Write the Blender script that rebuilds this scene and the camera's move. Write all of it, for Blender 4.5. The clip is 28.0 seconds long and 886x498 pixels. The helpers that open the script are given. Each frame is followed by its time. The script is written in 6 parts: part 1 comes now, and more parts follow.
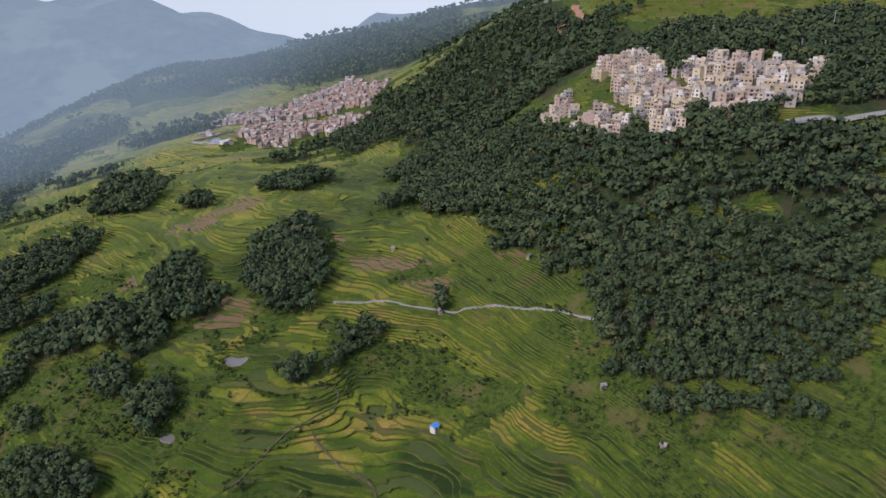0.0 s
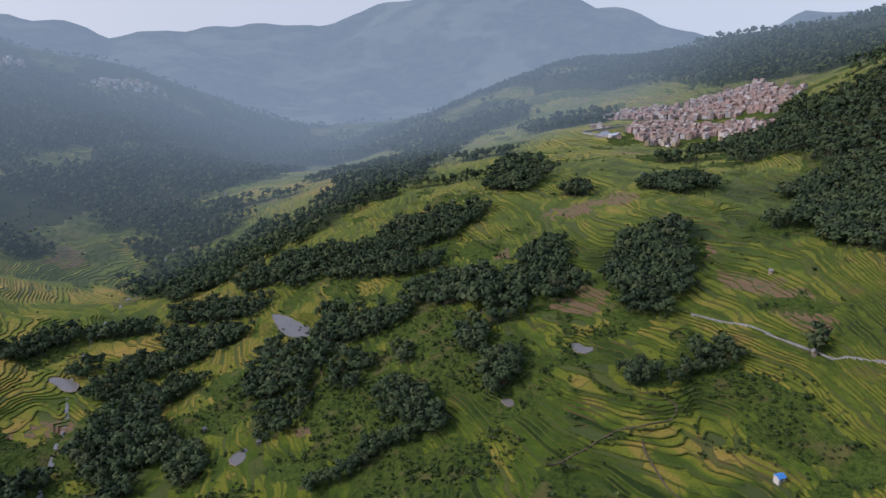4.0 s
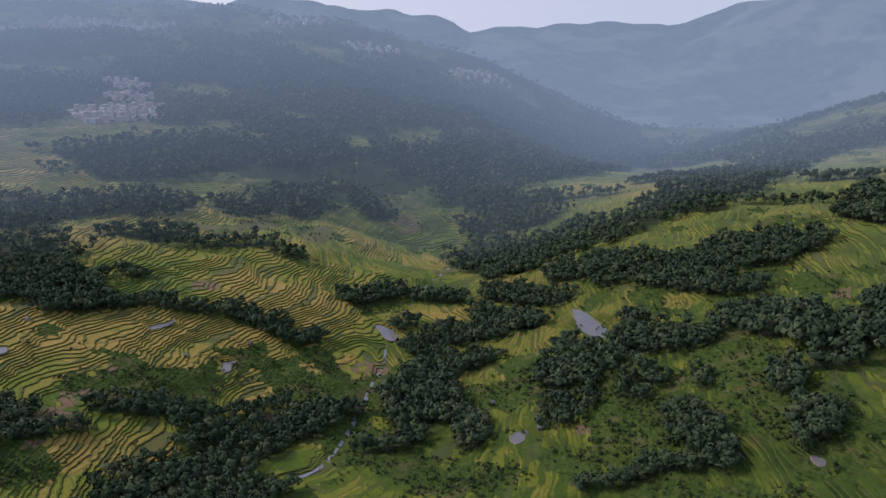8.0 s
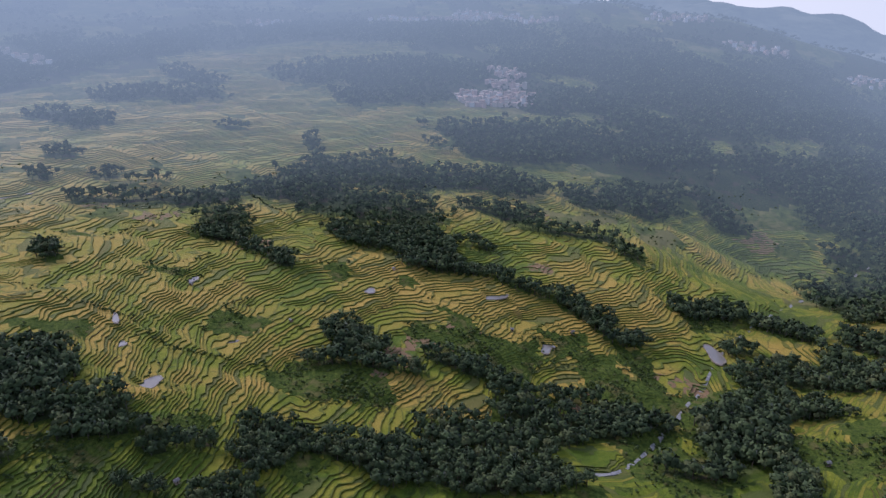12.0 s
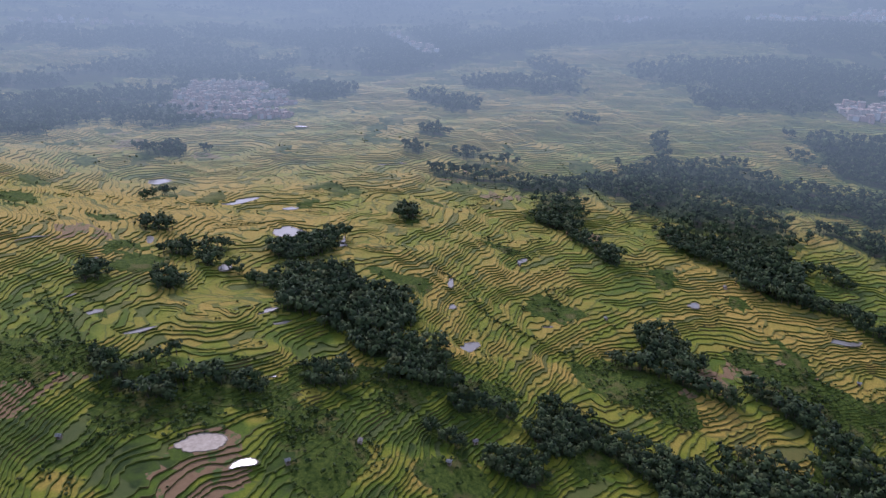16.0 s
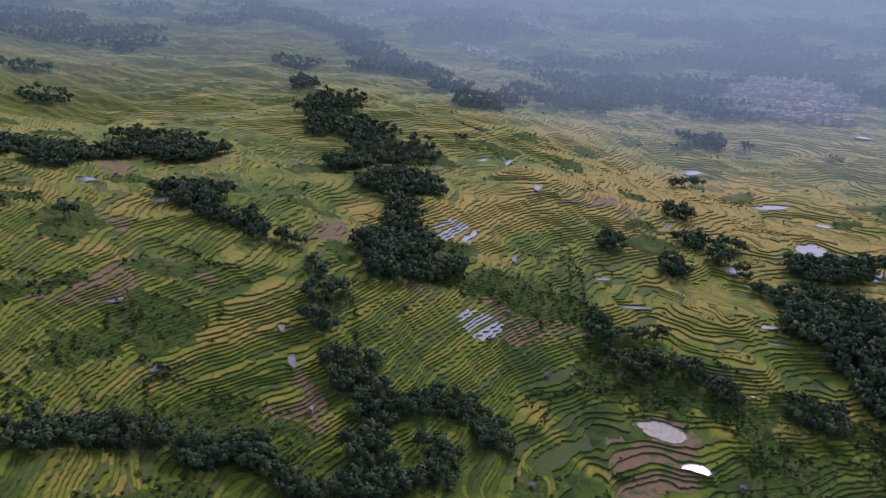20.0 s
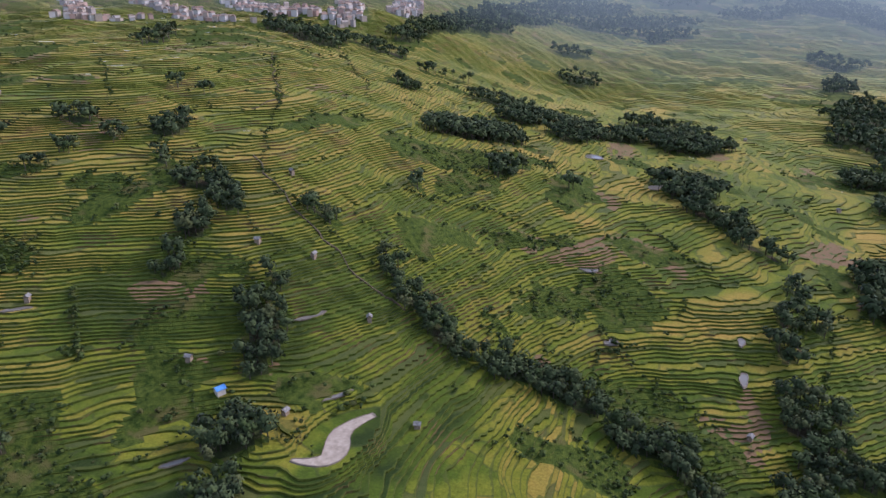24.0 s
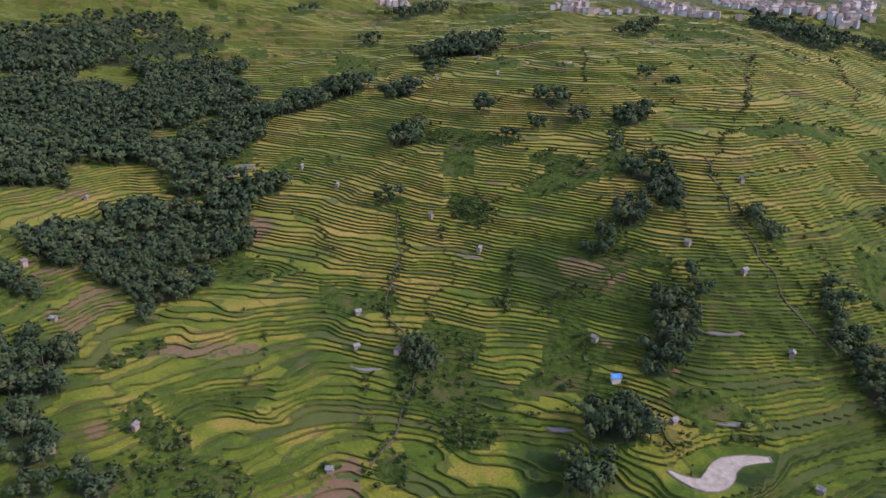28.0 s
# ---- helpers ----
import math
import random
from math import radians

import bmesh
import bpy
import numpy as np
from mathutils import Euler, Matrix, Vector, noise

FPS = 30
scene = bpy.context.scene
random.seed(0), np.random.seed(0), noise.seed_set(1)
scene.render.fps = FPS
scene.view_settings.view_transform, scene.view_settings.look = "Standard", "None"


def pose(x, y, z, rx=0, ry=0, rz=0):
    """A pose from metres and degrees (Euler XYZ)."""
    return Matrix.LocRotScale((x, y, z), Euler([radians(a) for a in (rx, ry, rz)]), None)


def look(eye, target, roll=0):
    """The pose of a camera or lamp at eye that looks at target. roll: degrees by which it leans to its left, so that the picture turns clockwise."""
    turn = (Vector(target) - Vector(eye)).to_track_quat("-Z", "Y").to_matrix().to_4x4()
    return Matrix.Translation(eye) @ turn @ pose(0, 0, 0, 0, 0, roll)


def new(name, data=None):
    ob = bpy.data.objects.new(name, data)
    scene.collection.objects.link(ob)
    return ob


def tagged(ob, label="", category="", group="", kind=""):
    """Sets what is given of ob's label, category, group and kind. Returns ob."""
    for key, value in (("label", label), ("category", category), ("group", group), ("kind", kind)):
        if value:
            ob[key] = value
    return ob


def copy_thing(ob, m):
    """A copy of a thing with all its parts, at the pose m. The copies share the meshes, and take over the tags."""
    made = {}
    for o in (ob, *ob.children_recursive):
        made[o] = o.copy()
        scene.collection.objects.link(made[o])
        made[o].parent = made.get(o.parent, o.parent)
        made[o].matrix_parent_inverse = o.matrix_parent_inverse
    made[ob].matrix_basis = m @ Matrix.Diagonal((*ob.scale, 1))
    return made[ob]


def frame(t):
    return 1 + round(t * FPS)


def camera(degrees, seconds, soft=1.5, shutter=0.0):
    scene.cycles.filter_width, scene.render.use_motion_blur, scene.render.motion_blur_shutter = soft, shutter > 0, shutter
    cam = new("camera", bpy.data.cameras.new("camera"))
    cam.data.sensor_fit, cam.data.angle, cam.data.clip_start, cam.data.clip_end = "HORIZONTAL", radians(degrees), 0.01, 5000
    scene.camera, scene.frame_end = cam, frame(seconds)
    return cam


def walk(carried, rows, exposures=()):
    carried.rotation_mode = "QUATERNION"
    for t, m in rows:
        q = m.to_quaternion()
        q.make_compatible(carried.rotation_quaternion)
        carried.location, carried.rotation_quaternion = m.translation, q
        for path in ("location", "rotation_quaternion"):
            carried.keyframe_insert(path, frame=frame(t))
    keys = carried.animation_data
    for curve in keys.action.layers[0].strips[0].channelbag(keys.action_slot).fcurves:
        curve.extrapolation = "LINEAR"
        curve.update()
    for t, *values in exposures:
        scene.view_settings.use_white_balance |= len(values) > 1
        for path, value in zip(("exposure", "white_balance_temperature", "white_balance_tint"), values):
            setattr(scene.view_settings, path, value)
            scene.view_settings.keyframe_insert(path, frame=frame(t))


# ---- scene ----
cam = camera(65.6, 28.0, soft=1.5)
# the drone hovers at one spot, 165 m over the slope, and turns to its left
PATH = [
    (0, 0.00, -20.39, 0.96), (0.5, 3.46, -20.36, 0.95), (1, 7.48, -20.32, 0.99), (1.5, 11.53, -20.30, 0.96),
    (2, 16.18, -20.30, 0.90), (2.5, 20.41, -20.27, 0.86), (3, 24.21, -20.26, 0.89), (3.5, 27.93, -20.25, 0.89),
    (5.5, 42.51, -20.08, 0.75), (6, 45.81, -20.05, 0.70), (6.5, 49.13, -20.02, 0.70), (7, 52.15, -20.03, 0.77),
    (7.5, 55.23, -20.01, 0.80), (8, 58.74, -20.00, 0.72), (8.5, 62.63, -19.98, 0.69), (9, 66.75, -19.98, 0.76),
    (9.5, 70.07, -19.99, 0.69), (10, 73.39, -19.98, 0.59), (10.5, 76.50, -19.98, 0.53), (11, 80.14, -19.99, 0.53),
    (11.5, 83.95, -20.00, 0.51), (12, 88.02, -19.99, 0.49), (12.5, 91.94, -19.99, 0.43), (14.5, 105.35, -20.03, 0.44),
    (15, 108.83, -20.04, 0.37), (15.5, 112.39, -20.05, 0.29), (16, 116.47, -20.06, 0.26), (16.5, 120.69, -20.05, 0.29),
    (17, 126.06, -20.07, 0.28), (17.5, 131.57, -20.08, 0.27), (18, 137.32, -20.14, 0.29), (18.5, 142.93, -20.20, 0.25),
    (19, 148.46, -20.28, 0.31), (19.5, 154.11, -20.33, 0.38), (20, 159.75, -20.34, 0.30), (20.5, 165.61, -20.39, 0.22),
    (21, 171.49, -20.44, 0.16), (21.5, 177.25, -20.49, 0.14), (23.5, 195.93, -20.58, 0.53), (24, 200.46, -20.57, 0.51),
    (24.5, 205.05, -20.57, 0.41), (25, 209.67, -20.58, 0.38), (25.5, 214.22, -20.60, 0.35), (26, 218.87, -20.61, 0.29),
    (26.5, 223.51, -20.63, 0.25), (27, 228.02, -20.63, 0.24), (27.5, 232.65, -20.66, 0.27), (28, 237.23, -20.67, 0.17),
]
walk(cam, [(t, pose(0, 0, 300, 90 + pitch, 0, yaw) @ pose(0, 0, 0, 0, 0, -lean)) for t, yaw, pitch, lean in PATH],
     exposures=[(0, 0.14, 5800, 25), (4, -0.05, 5700, 26), (8, -0.12, 5600, 30), (12, 0.16, 5600, 32), (15, 0.40, 5600, 32), (17, 0.05, 5520, 33), (20, 0.03, 5480, 35), (24, 0.37, 5700, 31), (28, 0.40, 5640, 32)])

# ---- world, sun ----
SUN_AZ, SUN_EL = 131.0, 37.0          # degrees left of north (+y), degrees above the horizon
world = bpy.data.worlds.new("world")
scene.world = world
world.use_nodes = True
wn, wl = world.node_tree.nodes, world.node_tree.links
sky = wn.new("ShaderNodeTexSky")
sky.sky_type, sky.sun_disc = "NISHITA", False
sky.sun_elevation, sky.sun_rotation = radians(SUN_EL), radians(-SUN_AZ)
sky.air_density, sky.dust_density, sky.altitude = 1.0, 5.0, 1500
# the haze of the horizon goes on below it: the sky is read no lower than just above the horizon
geo_w = wn.new("ShaderNodeTexCoord")
sep_w = wn.new("ShaderNodeSeparateXYZ")
top_w = wn.new("ShaderNodeMath")
top_w.operation, top_w.inputs[1].default_value = "MAXIMUM", 0.02
com_w = wn.new("ShaderNodeCombineXYZ")
wl.new(geo_w.outputs["Generated"], sep_w.inputs[0])
wl.new(sep_w.outputs["X"], com_w.inputs["X"])
wl.new(sep_w.outputs["Y"], com_w.inputs["Y"])
wl.new(sep_w.outputs["Z"], top_w.inputs[0])
wl.new(top_w.outputs[0], com_w.inputs["Z"])
wl.new(com_w.outputs[0], sky.inputs["Vector"])
back = wn["Background"]
soft_w = wn.new("ShaderNodeMixRGB")          # thin overcast over the blue
soft_w.inputs[0].default_value = 0.40
soft_w.inputs[2].default_value = (5.0, 5.85, 6.3, 1)
wl.new(sky.outputs[0], soft_w.inputs[1])
wl.new(soft_w.outputs[0], back.inputs["Color"])
back.inputs["Strength"].default_value = 0.16
sun = new("sun", bpy.data.lights.new("sun", "SUN"))
sun.data.energy, sun.data.angle, sun.data.color = 2.4, radians(13), (1.0, 0.94, 0.84)
a_s, e_s = radians(SUN_AZ), radians(SUN_EL)
sun.matrix_world = look((-1000 * math.sin(a_s) * math.cos(e_s), 1000 * math.cos(a_s) * math.cos(e_s), 300 + 1000 * math.sin(e_s)), (0, 0, 300))


# ---- the lie of the land ----
STEP = 0.85                              # rise from one paddy to the next
LINES = dict(
    stream=[(-100, -70, 96), (-188, -68, 68), (-276, 90, 55), (-324, 151, 50), (-410, 209, 45), (-604, 392, 30), (-919, 919, -5), (-996, 1187, -25), (-1352, 1861, -105), (-1600, 2771, -170)],
    gully_south=[(-160, -1139, 200), (-166, -783, 173), (-145, -582, 158), (-110, -385, 152), (-70, -281, 140), (-43, -201, 126)],
    gully_west=[(-503, -746, 144), (-409, -543, 132), (-336, -314, 115), (-282, -103, 75)],
    near_ground=[(0, 0, 128), (106, 164, 145), (45, 210, 122), (0, 220, 116), (0, 294, 132), (-88, 208, 110), (-122, 287, 122), (-161, 192, 92), (-228, 272, 97), (-224, 169, 68)],
    field_spur=[(0, 392, 152), (33, 479, 172), (0, 553, 162), (-67, 475, 154), (-135, 543, 152), (-132, 748, 142), (-172, 405, 140), (-262, 562, 143), (-240, 416, 123), (-350, 606, 122), (-344, 410, 105), (-490, 584, 100)],
    village_spur=[(-121, 862, 135), (-198, 929, 132), (-140, 1141, 160), (-325, 893, 125), (-468, 1159, 110), (-530, 848, 78), (-795, 1272, 57)],
    hill_east=[(50, 356, 172), (60, 426, 195), (103, 282, 182), (161, 399, 238), (216, 406, 248), (160, 277, 188), (116, 548, 240), (243, 603, 280), (272, 419, 258), (450, 779, 330), (63, 898, 260)],
    ridge_north=[(0, 1700, 260), (-148, 1694, 226), (-324, 1669, 200), (-497, 1626, 138), (-591, 1540, 152), (-681, 1337, 108)],
    slope_west=[(-568, 50, 85), (-590, 192, 72), (-1052, 129, 134), (-906, 423, 95), (-1078, 727, 85), (-1263, 1138, 10), (-788, -139, 114), (-451, -164, 94)],
    ridge_west=[(-1455, 1221, 72), (-1617, 1090, 152), (-1873, 834, 224), (-1971, 565, 271), (-2192, 192, 297), (-2318, -621, 320)],
    behind_west=[(-2300, 1750, -60), (-2600, 1350, 20), (-1750, 1700, -90), (-1500, 1500, -60)],
    slope_southwest=[(-194, -157, 93), (-450, -260, 122), (-322, -270, 122), (-819, -574, 148), (-996, -836, 165), (-140, -242, 105), (-200, -346, 132), (-280, -485, 148), (-338, -725, 163), (-625, -1083, 185), (-1966, -1377, 320), (-1200, -2078, 340), (-417, -2364, 370)],
    spur_south=[(0, -203, 134), (45, -213, 148), (78, -140, 159), (87, -157, 162), (101, -182, 163), (0, -300, 154), (0, -400, 174), (69, -323, 176), (91, -430, 192), (192, -526, 216), (136, -245, 196), (204, -367, 228), (291, -525, 246), (380, -816, 273), (545, -778, 278)],
    hill_back=[(142, -808, 182), (167, -1188, 224), (24, -700, 176), (513, -1410, 310), (774, -1106, 340), (159, -103, 162), (243, -158, 190), (361, -234, 228), (503, -327, 252), (755, -490, 282), (1178, -549, 345)],
    town_hill=[(470, -960, 290), (600, -900, 297), (720, -790, 301), (430, -1090, 300)],
    wooded_valley=[(179, -16, 158), (309, -83, 183), (438, -101, 205), (564, -205, 235), (600, -21, 242), (1000, 0, 330), (260, 150, 200), (693, 400, 300)],
    ridge_far=[(-375, 4284, 7), (-747, 4235, 7), (-1185, 4133, 165), (-1611, 3987, 255), (-2150, 3724, 255), (-2405, 3565, 210), (-2706, 3342, 45), (-3041, 3041, 75), (-3388, 2647, 29), (-3797, 2019, 165), (-4041, 1471, 262)],
    far_back=[(-3900, -600, 420), (-3300, -2600, 420), (-1500, -4000, 420), (700, -4200, 420), (2800, -3000, 420), (4000, 0, 420), (2800, 3000, 420), (900, 3800, 330)],
)


def lattice(ix, iy, seed):
    """A steady random number in 0..1 for every whole ix, iy."""
    v = (ix.astype(np.int64) * 374761393 + iy.astype(np.int64) * 668265263 + seed * 974711) & 0xFFFFFFFF
    v = ((v ^ (v >> 13)) * 1274126177) & 0xFFFFFFFF
    return ((v ^ (v >> 16)) & 0xFFFF) / 65535.0


def ripple(x, y, size, seed=0):
    """Smooth noise, -1..1, with features of that size in metres."""
    x, y = np.asarray(x, float) / size + 1000.5, np.asarray(y, float) / size + 1000.5
    ix, iy = np.floor(x), np.floor(y)
    fx, fy = x - ix, y - iy
    fx, fy = fx * fx * (3 - 2 * fx), fy * fy * (3 - 2 * fy)
    a, b = lattice(ix, iy, seed), lattice(ix + 1, iy, seed)
    c, d = lattice(ix, iy + 1, seed), lattice(ix + 1, iy + 1, seed)
    return 2 * ((a * (1 - fx) + b * fx) * (1 - fy) + (c * (1 - fx) + d * fx) * fy) - 1


def smooth(a, b, v):
    v = np.clip((v - a) / (b - a), 0, 1)
    return v * v * (3 - 2 * v)


def block(x, y, size, seed=0):
    """Blocks of fields, as the plots of neighbours: a random number in 0..1 for each, and how far its border is, in metres."""
    x, y = np.asarray(x, float).ravel(), np.asarray(y, float).ravel()
    u, v = x + 0.30 * size * ripple(x, y, size * 0.7, seed + 5), y + 0.30 * size * ripple(x, y, size * 0.7, seed + 6)
    u, v = u / size + 500, v / size + 500
    ix, iy = np.floor(u), np.floor(v)
    first, second, who = np.full(x.shape, 9.0), np.full(x.shape, 9.0), np.zeros(x.shape)
    for ox in (-1, 0, 1):
        for oy in (-1, 0, 1):
            jx, jy = ix + ox, iy + oy
            d = np.hypot(jx + 0.1 + 0.8 * lattice(jx, jy, seed + 1) - u, jy + 0.1 + 0.8 * lattice(jx, jy, seed + 2) - v)
            near = d < first
            second = np.where(near, first, np.minimum(second, d))
            who = np.where(near, lattice(jx, jy, seed + 3), who)
            first = np.minimum(first, d)
    return who, (second - first) * size * 0.5


KNOTS = np.array([p for line in LINES.values() for p in line], float)
CREST = 70.0


def reach(x, y):
    return np.sqrt((x[:, None] - KNOTS[:, 0]) ** 2 + (y[:, None] - KNOTS[:, 1]) ** 2 + CREST ** 2)


n_k = len(KNOTS)
lhs = np.zeros((n_k + 3, n_k + 3))
lhs[:n_k, :n_k] = reach(KNOTS[:, 0], KNOTS[:, 1]) - np.eye(n_k) * 4.0
lhs[:n_k, n_k:] = np.c_[np.ones(n_k), KNOTS[:, :2]]
lhs[n_k:, :n_k] = lhs[:n_k, n_k:].T
PULL = np.linalg.solve(lhs, np.r_[KNOTS[:, 2], 0, 0, 0])


def land(x, y):
    """Height of the land before it was cut into terraces."""
    x, y = np.asarray(x, float), np.asarray(y, float)
    out, fx, fy = np.empty(x.size), x.ravel(), y.ravel()
    for i in range(0, x.size, 20000):
        s = slice(i, i + 20000)
        out[s] = reach(fx[s], fy[s]) @ PULL[:n_k] + PULL[n_k] + fx[s] * PULL[n_k + 1] + fy[s] * PULL[n_k + 2]
    out += 3.2 * ripple(fx, fy, 150, 1) + 2.5 * ripple(fx, fy, 62, 2) + 1.0 * ripple(fx, fy, 25, 3)
    out += smooth(1100, 2600, np.hypot(fx, fy)) * (22 * ripple(fx, fy, 330, 4) + 10 * ripple(fx, fy, 120, 5))
    out += smooth(2500, 3400, np.hypot(fx, fy)) * (75 * ripple(fx, fy, 620, 6) + 48 * ripple(fx, fy, 260, 7) + 8 * ripple(fx, fy, 90, 8))
    fields = smooth(1300, 900, np.hypot(fx, fy))
    out += fields * (0.7 * ripple(fx, fy, 13, 9) + 0.8 * ripple(fx, fy, 38, 10))
    for size, lift, seed in ((68, 2.6, 200), (33, 1.3, 240)):                       # each plot is levelled by itself
        who, border = block(fx, fy, size, seed)
        out += fields * lift * (who - 0.5) * smooth(0, 5, border)
    turn = 2.2 * ripple(fx, fy, 70, 12)
    out += STEP * (0.34 * np.sin(out * 6.2832 / (3.3 * STEP) + turn) + 0.55 * np.sin(out * 6.2832 / (8.1 * STEP) + 1 + 1.5 * turn))       # broad and narrow paddies
    return out.reshape(x.shape)

# woods as strips of the plan: two ends and half the width, in metres
WOODS = {}
WOODS["east_hill"] = [
    (-3, 554, 25, 520, 41), (52, 444, 196, 335, 19), (7, 465, 29, 439, 22), (40, 400, 195, 301, 18), (36, 369, 66, 342, 6), (71, 332, 173, 279, 14),
    (76, 296, 162, 257, 10), (75, 278, 152, 240, 9), (97, 251, 145, 225, 8), (72, 253, 139, 215, 6), (81, 231, 106, 218, 4), (114, 213, 128, 206, 4),
    (184, 284, 192, 286, 10), (163, 242, 170, 244, 6), (71, 470, 105, 400, 4), (136, 384, 224, 346, 7), (-108, 821, -60, 709, 42), (-26, 706, 3, 629, 26),
]
WOODS["east_hill"] += [
    (-94, 904, -49, 814, 29), (-14, 827, 75, 660, 69), (-5, 703, 65, 580, 18), (60, 789, 104, 700, 62), (78, 851, 116, 787, 28), (176, 538, 196, 530, 31),
    (201, 494, 276, 465, 39), (209, 393, 235, 377, 16), (245, 420, 252, 415, 36), (-96, 408, -90, 355, 16), (-193, 255, -157, 240, 8), (-215, 293, -199, 280, 4),
    (-172, 307, -164, 293, 6), (-144, 279, -136, 269, 6), (-121, 554, -120, 552, 23), (-157, 691, -151, 694, 17), (-71, 292, -70, 292, 8), (-2, 338, -1, 335, 4),
]
WOODS["east_hill"] += [
    (-42, 470, -27, 480, 5), (-42, 319, -41, 318, 8),
]
WOODS["valley"] = [
    (-396, 1008, -359, 1036, 51), (-588, 1124, -622, 999, 62), (-574, 864, -458, 611, 47), (-445, 547, -452, 484, 38), (-603, 677, -581, 727, 18), (-389, 592, -284, 571, 6),
    (-399, 712, -379, 764, 13), (-634, 577, -584, 600, 10), (-401, 530, -386, 541, 5), (-281, 551, -260, 554, 5), (-776, 1104, -742, 1129, 35), (-1018, 1226, -907, 1225, 41),
    (-959, 1025, -868, 1013, 30), (-305, 652, -251, 547, 21), (-255, 531, -241, 527, 5), (-197, 529, -194, 529, 9), (-167, 394, -165, 392, 17), (-172, 349, -144, 364, 18),
]
WOODS["valley"] += [
    (-161, 323, -155, 328, 6), (-99, 377, -100, 412, 17), (-101, 430, -94, 441, 8), (-123, 555, -122, 555, 16), (-91, 342, -89, 340, 4), (-61, 293, -50, 307, 4),
    (-73, 292, -70, 292, 4), (-272, 470, -306, 450, 16), (-303, 427, -315, 386, 22), (-262, 443, -286, 418, 7), (-340, 394, -412, 380, 21), (-255, 394, -298, 374, 9),
    (-198, 363, -235, 351, 12), (-230, 340, -196, 338, 5), (-243, 317, -271, 303, 13), (-295, 323, -294, 323, 8), (-234, 269, -233, 267, 14), (-276, 271, -271, 269, 20),
]
WOODS["valley"] += [
    (-319, 287, -315, 289, 6), (-253, 235, -254, 233, 12), (-182, 245, -181, 244, 8), (-136, 281, -132, 276, 6), (-736, 482, -661, 542, 34), (-762, 560, -786, 712, 47),
    (-648, 469, -617, 505, 32), (-584, 418, -512, 391, 41), (-508, 423, -477, 417, 11), (-789, 683, -1056, 1145, 44), (-533, 486, -503, 497, 12), (-444, 325, -386, 340, 12),
    (-418, 294, -370, 302, 13), (-410, 251, -386, 281, 14), (-406, 232, -402, 231, 15), (-451, 227, -446, 240, 7), (-371, 211, -362, 242, 15), (-357, 184, -345, 203, 11),
]
WOODS["valley"] += [
    (-334, 174, -317, 193, 10), (-291, 192, -276, 184, 8), (-318, 166, -306, 164, 5), (-314, 135, -303, 155, 4), (-193, 194, -179, 214, 4), (-180, 219, -159, 232, 4),
    (-488, 272, -463, 294, 9),
]
WOODS["west_slope"] = [
    (-332, -96, -317, -23, 10), (-345, 10, -349, 68, 14), (-376, 54, -361, 93, 14), (-345, 75, -359, 128, 9), (-315, -13, -306, 65, 14), (-320, -78, -313, -22, 5),
    (-372, 118, -359, 149, 5), (-442, -55, -435, -43, 16), (-407, -79, -402, 2, 4), (-421, 7, -402, 60, 7), (-395, 62, -392, 113, 4), (-727, -166, -698, -99, 21),
    (-776, -108, -776, -33, 46), (-684, -75, -655, -11, 38), (-620, -61, -589, 10, 23), (-554, -10, -539, 66, 8), (-529, 70, -511, 118, 6), (-508, 118, -482, 143, 8),
]
WOODS["west_slope"] += [
    (-468, 143, -462, 166, 5), (-779, 40, -772, 121, 31), (-696, 51, -673, 109, 13), (-646, 101, -636, 184, 10), (-608, 186, -594, 202, 5), (-597, 49, -592, 65, 5),
    (-626, -187, -606, -176, 24), (-583, -186, -580, -169, 12), (-567, -146, -534, -109, 7), (-751, 192, -762, 271, 31), (-768, 335, -729, 353, 17), (-798, 317, -791, 334, 16),
    (-942, 92, -941, 128, 61), (-938, 167, -938, 344, 55), (-874, 71, -872, 175, 18), (-888, 367, -888, 445, 13), (-903, -139, -864, -131, 8), (-841, -45, -832, -39, 10),
]
WOODS["west_slope"] += [
    (-1130, -70, -1124, -3, 52), (-1259, -166, -1285, 47, 68), (-1094, 210, -1134, 300, 48), (-1183, 391, -1124, 546, 52), (-1318, 245, -1342, 522, 57), (-1648, -266, -1578, 41, 94),
    (-513, 217, -505, 253, 12), (-937, -259, -929, -233, 10), (-701, -199, -699, -192, 5),
]
WOODS["west_fields"] = [
    (-342, -219, -343, -202, 12), (-308, -201, -321, -168, 9), (-292, -177, -311, -149, 5), (-297, -140, -310, -115, 4), (-275, -105, -279, -87, 7), (-313, -88, -309, -83, 12),
    (-645, -324, -677, -241, 9), (-665, -222, -692, -198, 17), (-596, -189, -599, -171, 13), (-698, -387, -696, -384, 12), (-725, -327, -724, -326, 13), (-776, -400, -772, -393, 15),
    (-507, -287, -492, -277, 6), (-699, -296, -716, -267, 5), (-1093, -465, -1113, -340, 39), (-964, -509, -933, -437, 24), (-272, -142, -274, -127, 4), (-1290, -739, -1403, -515, 56),
]
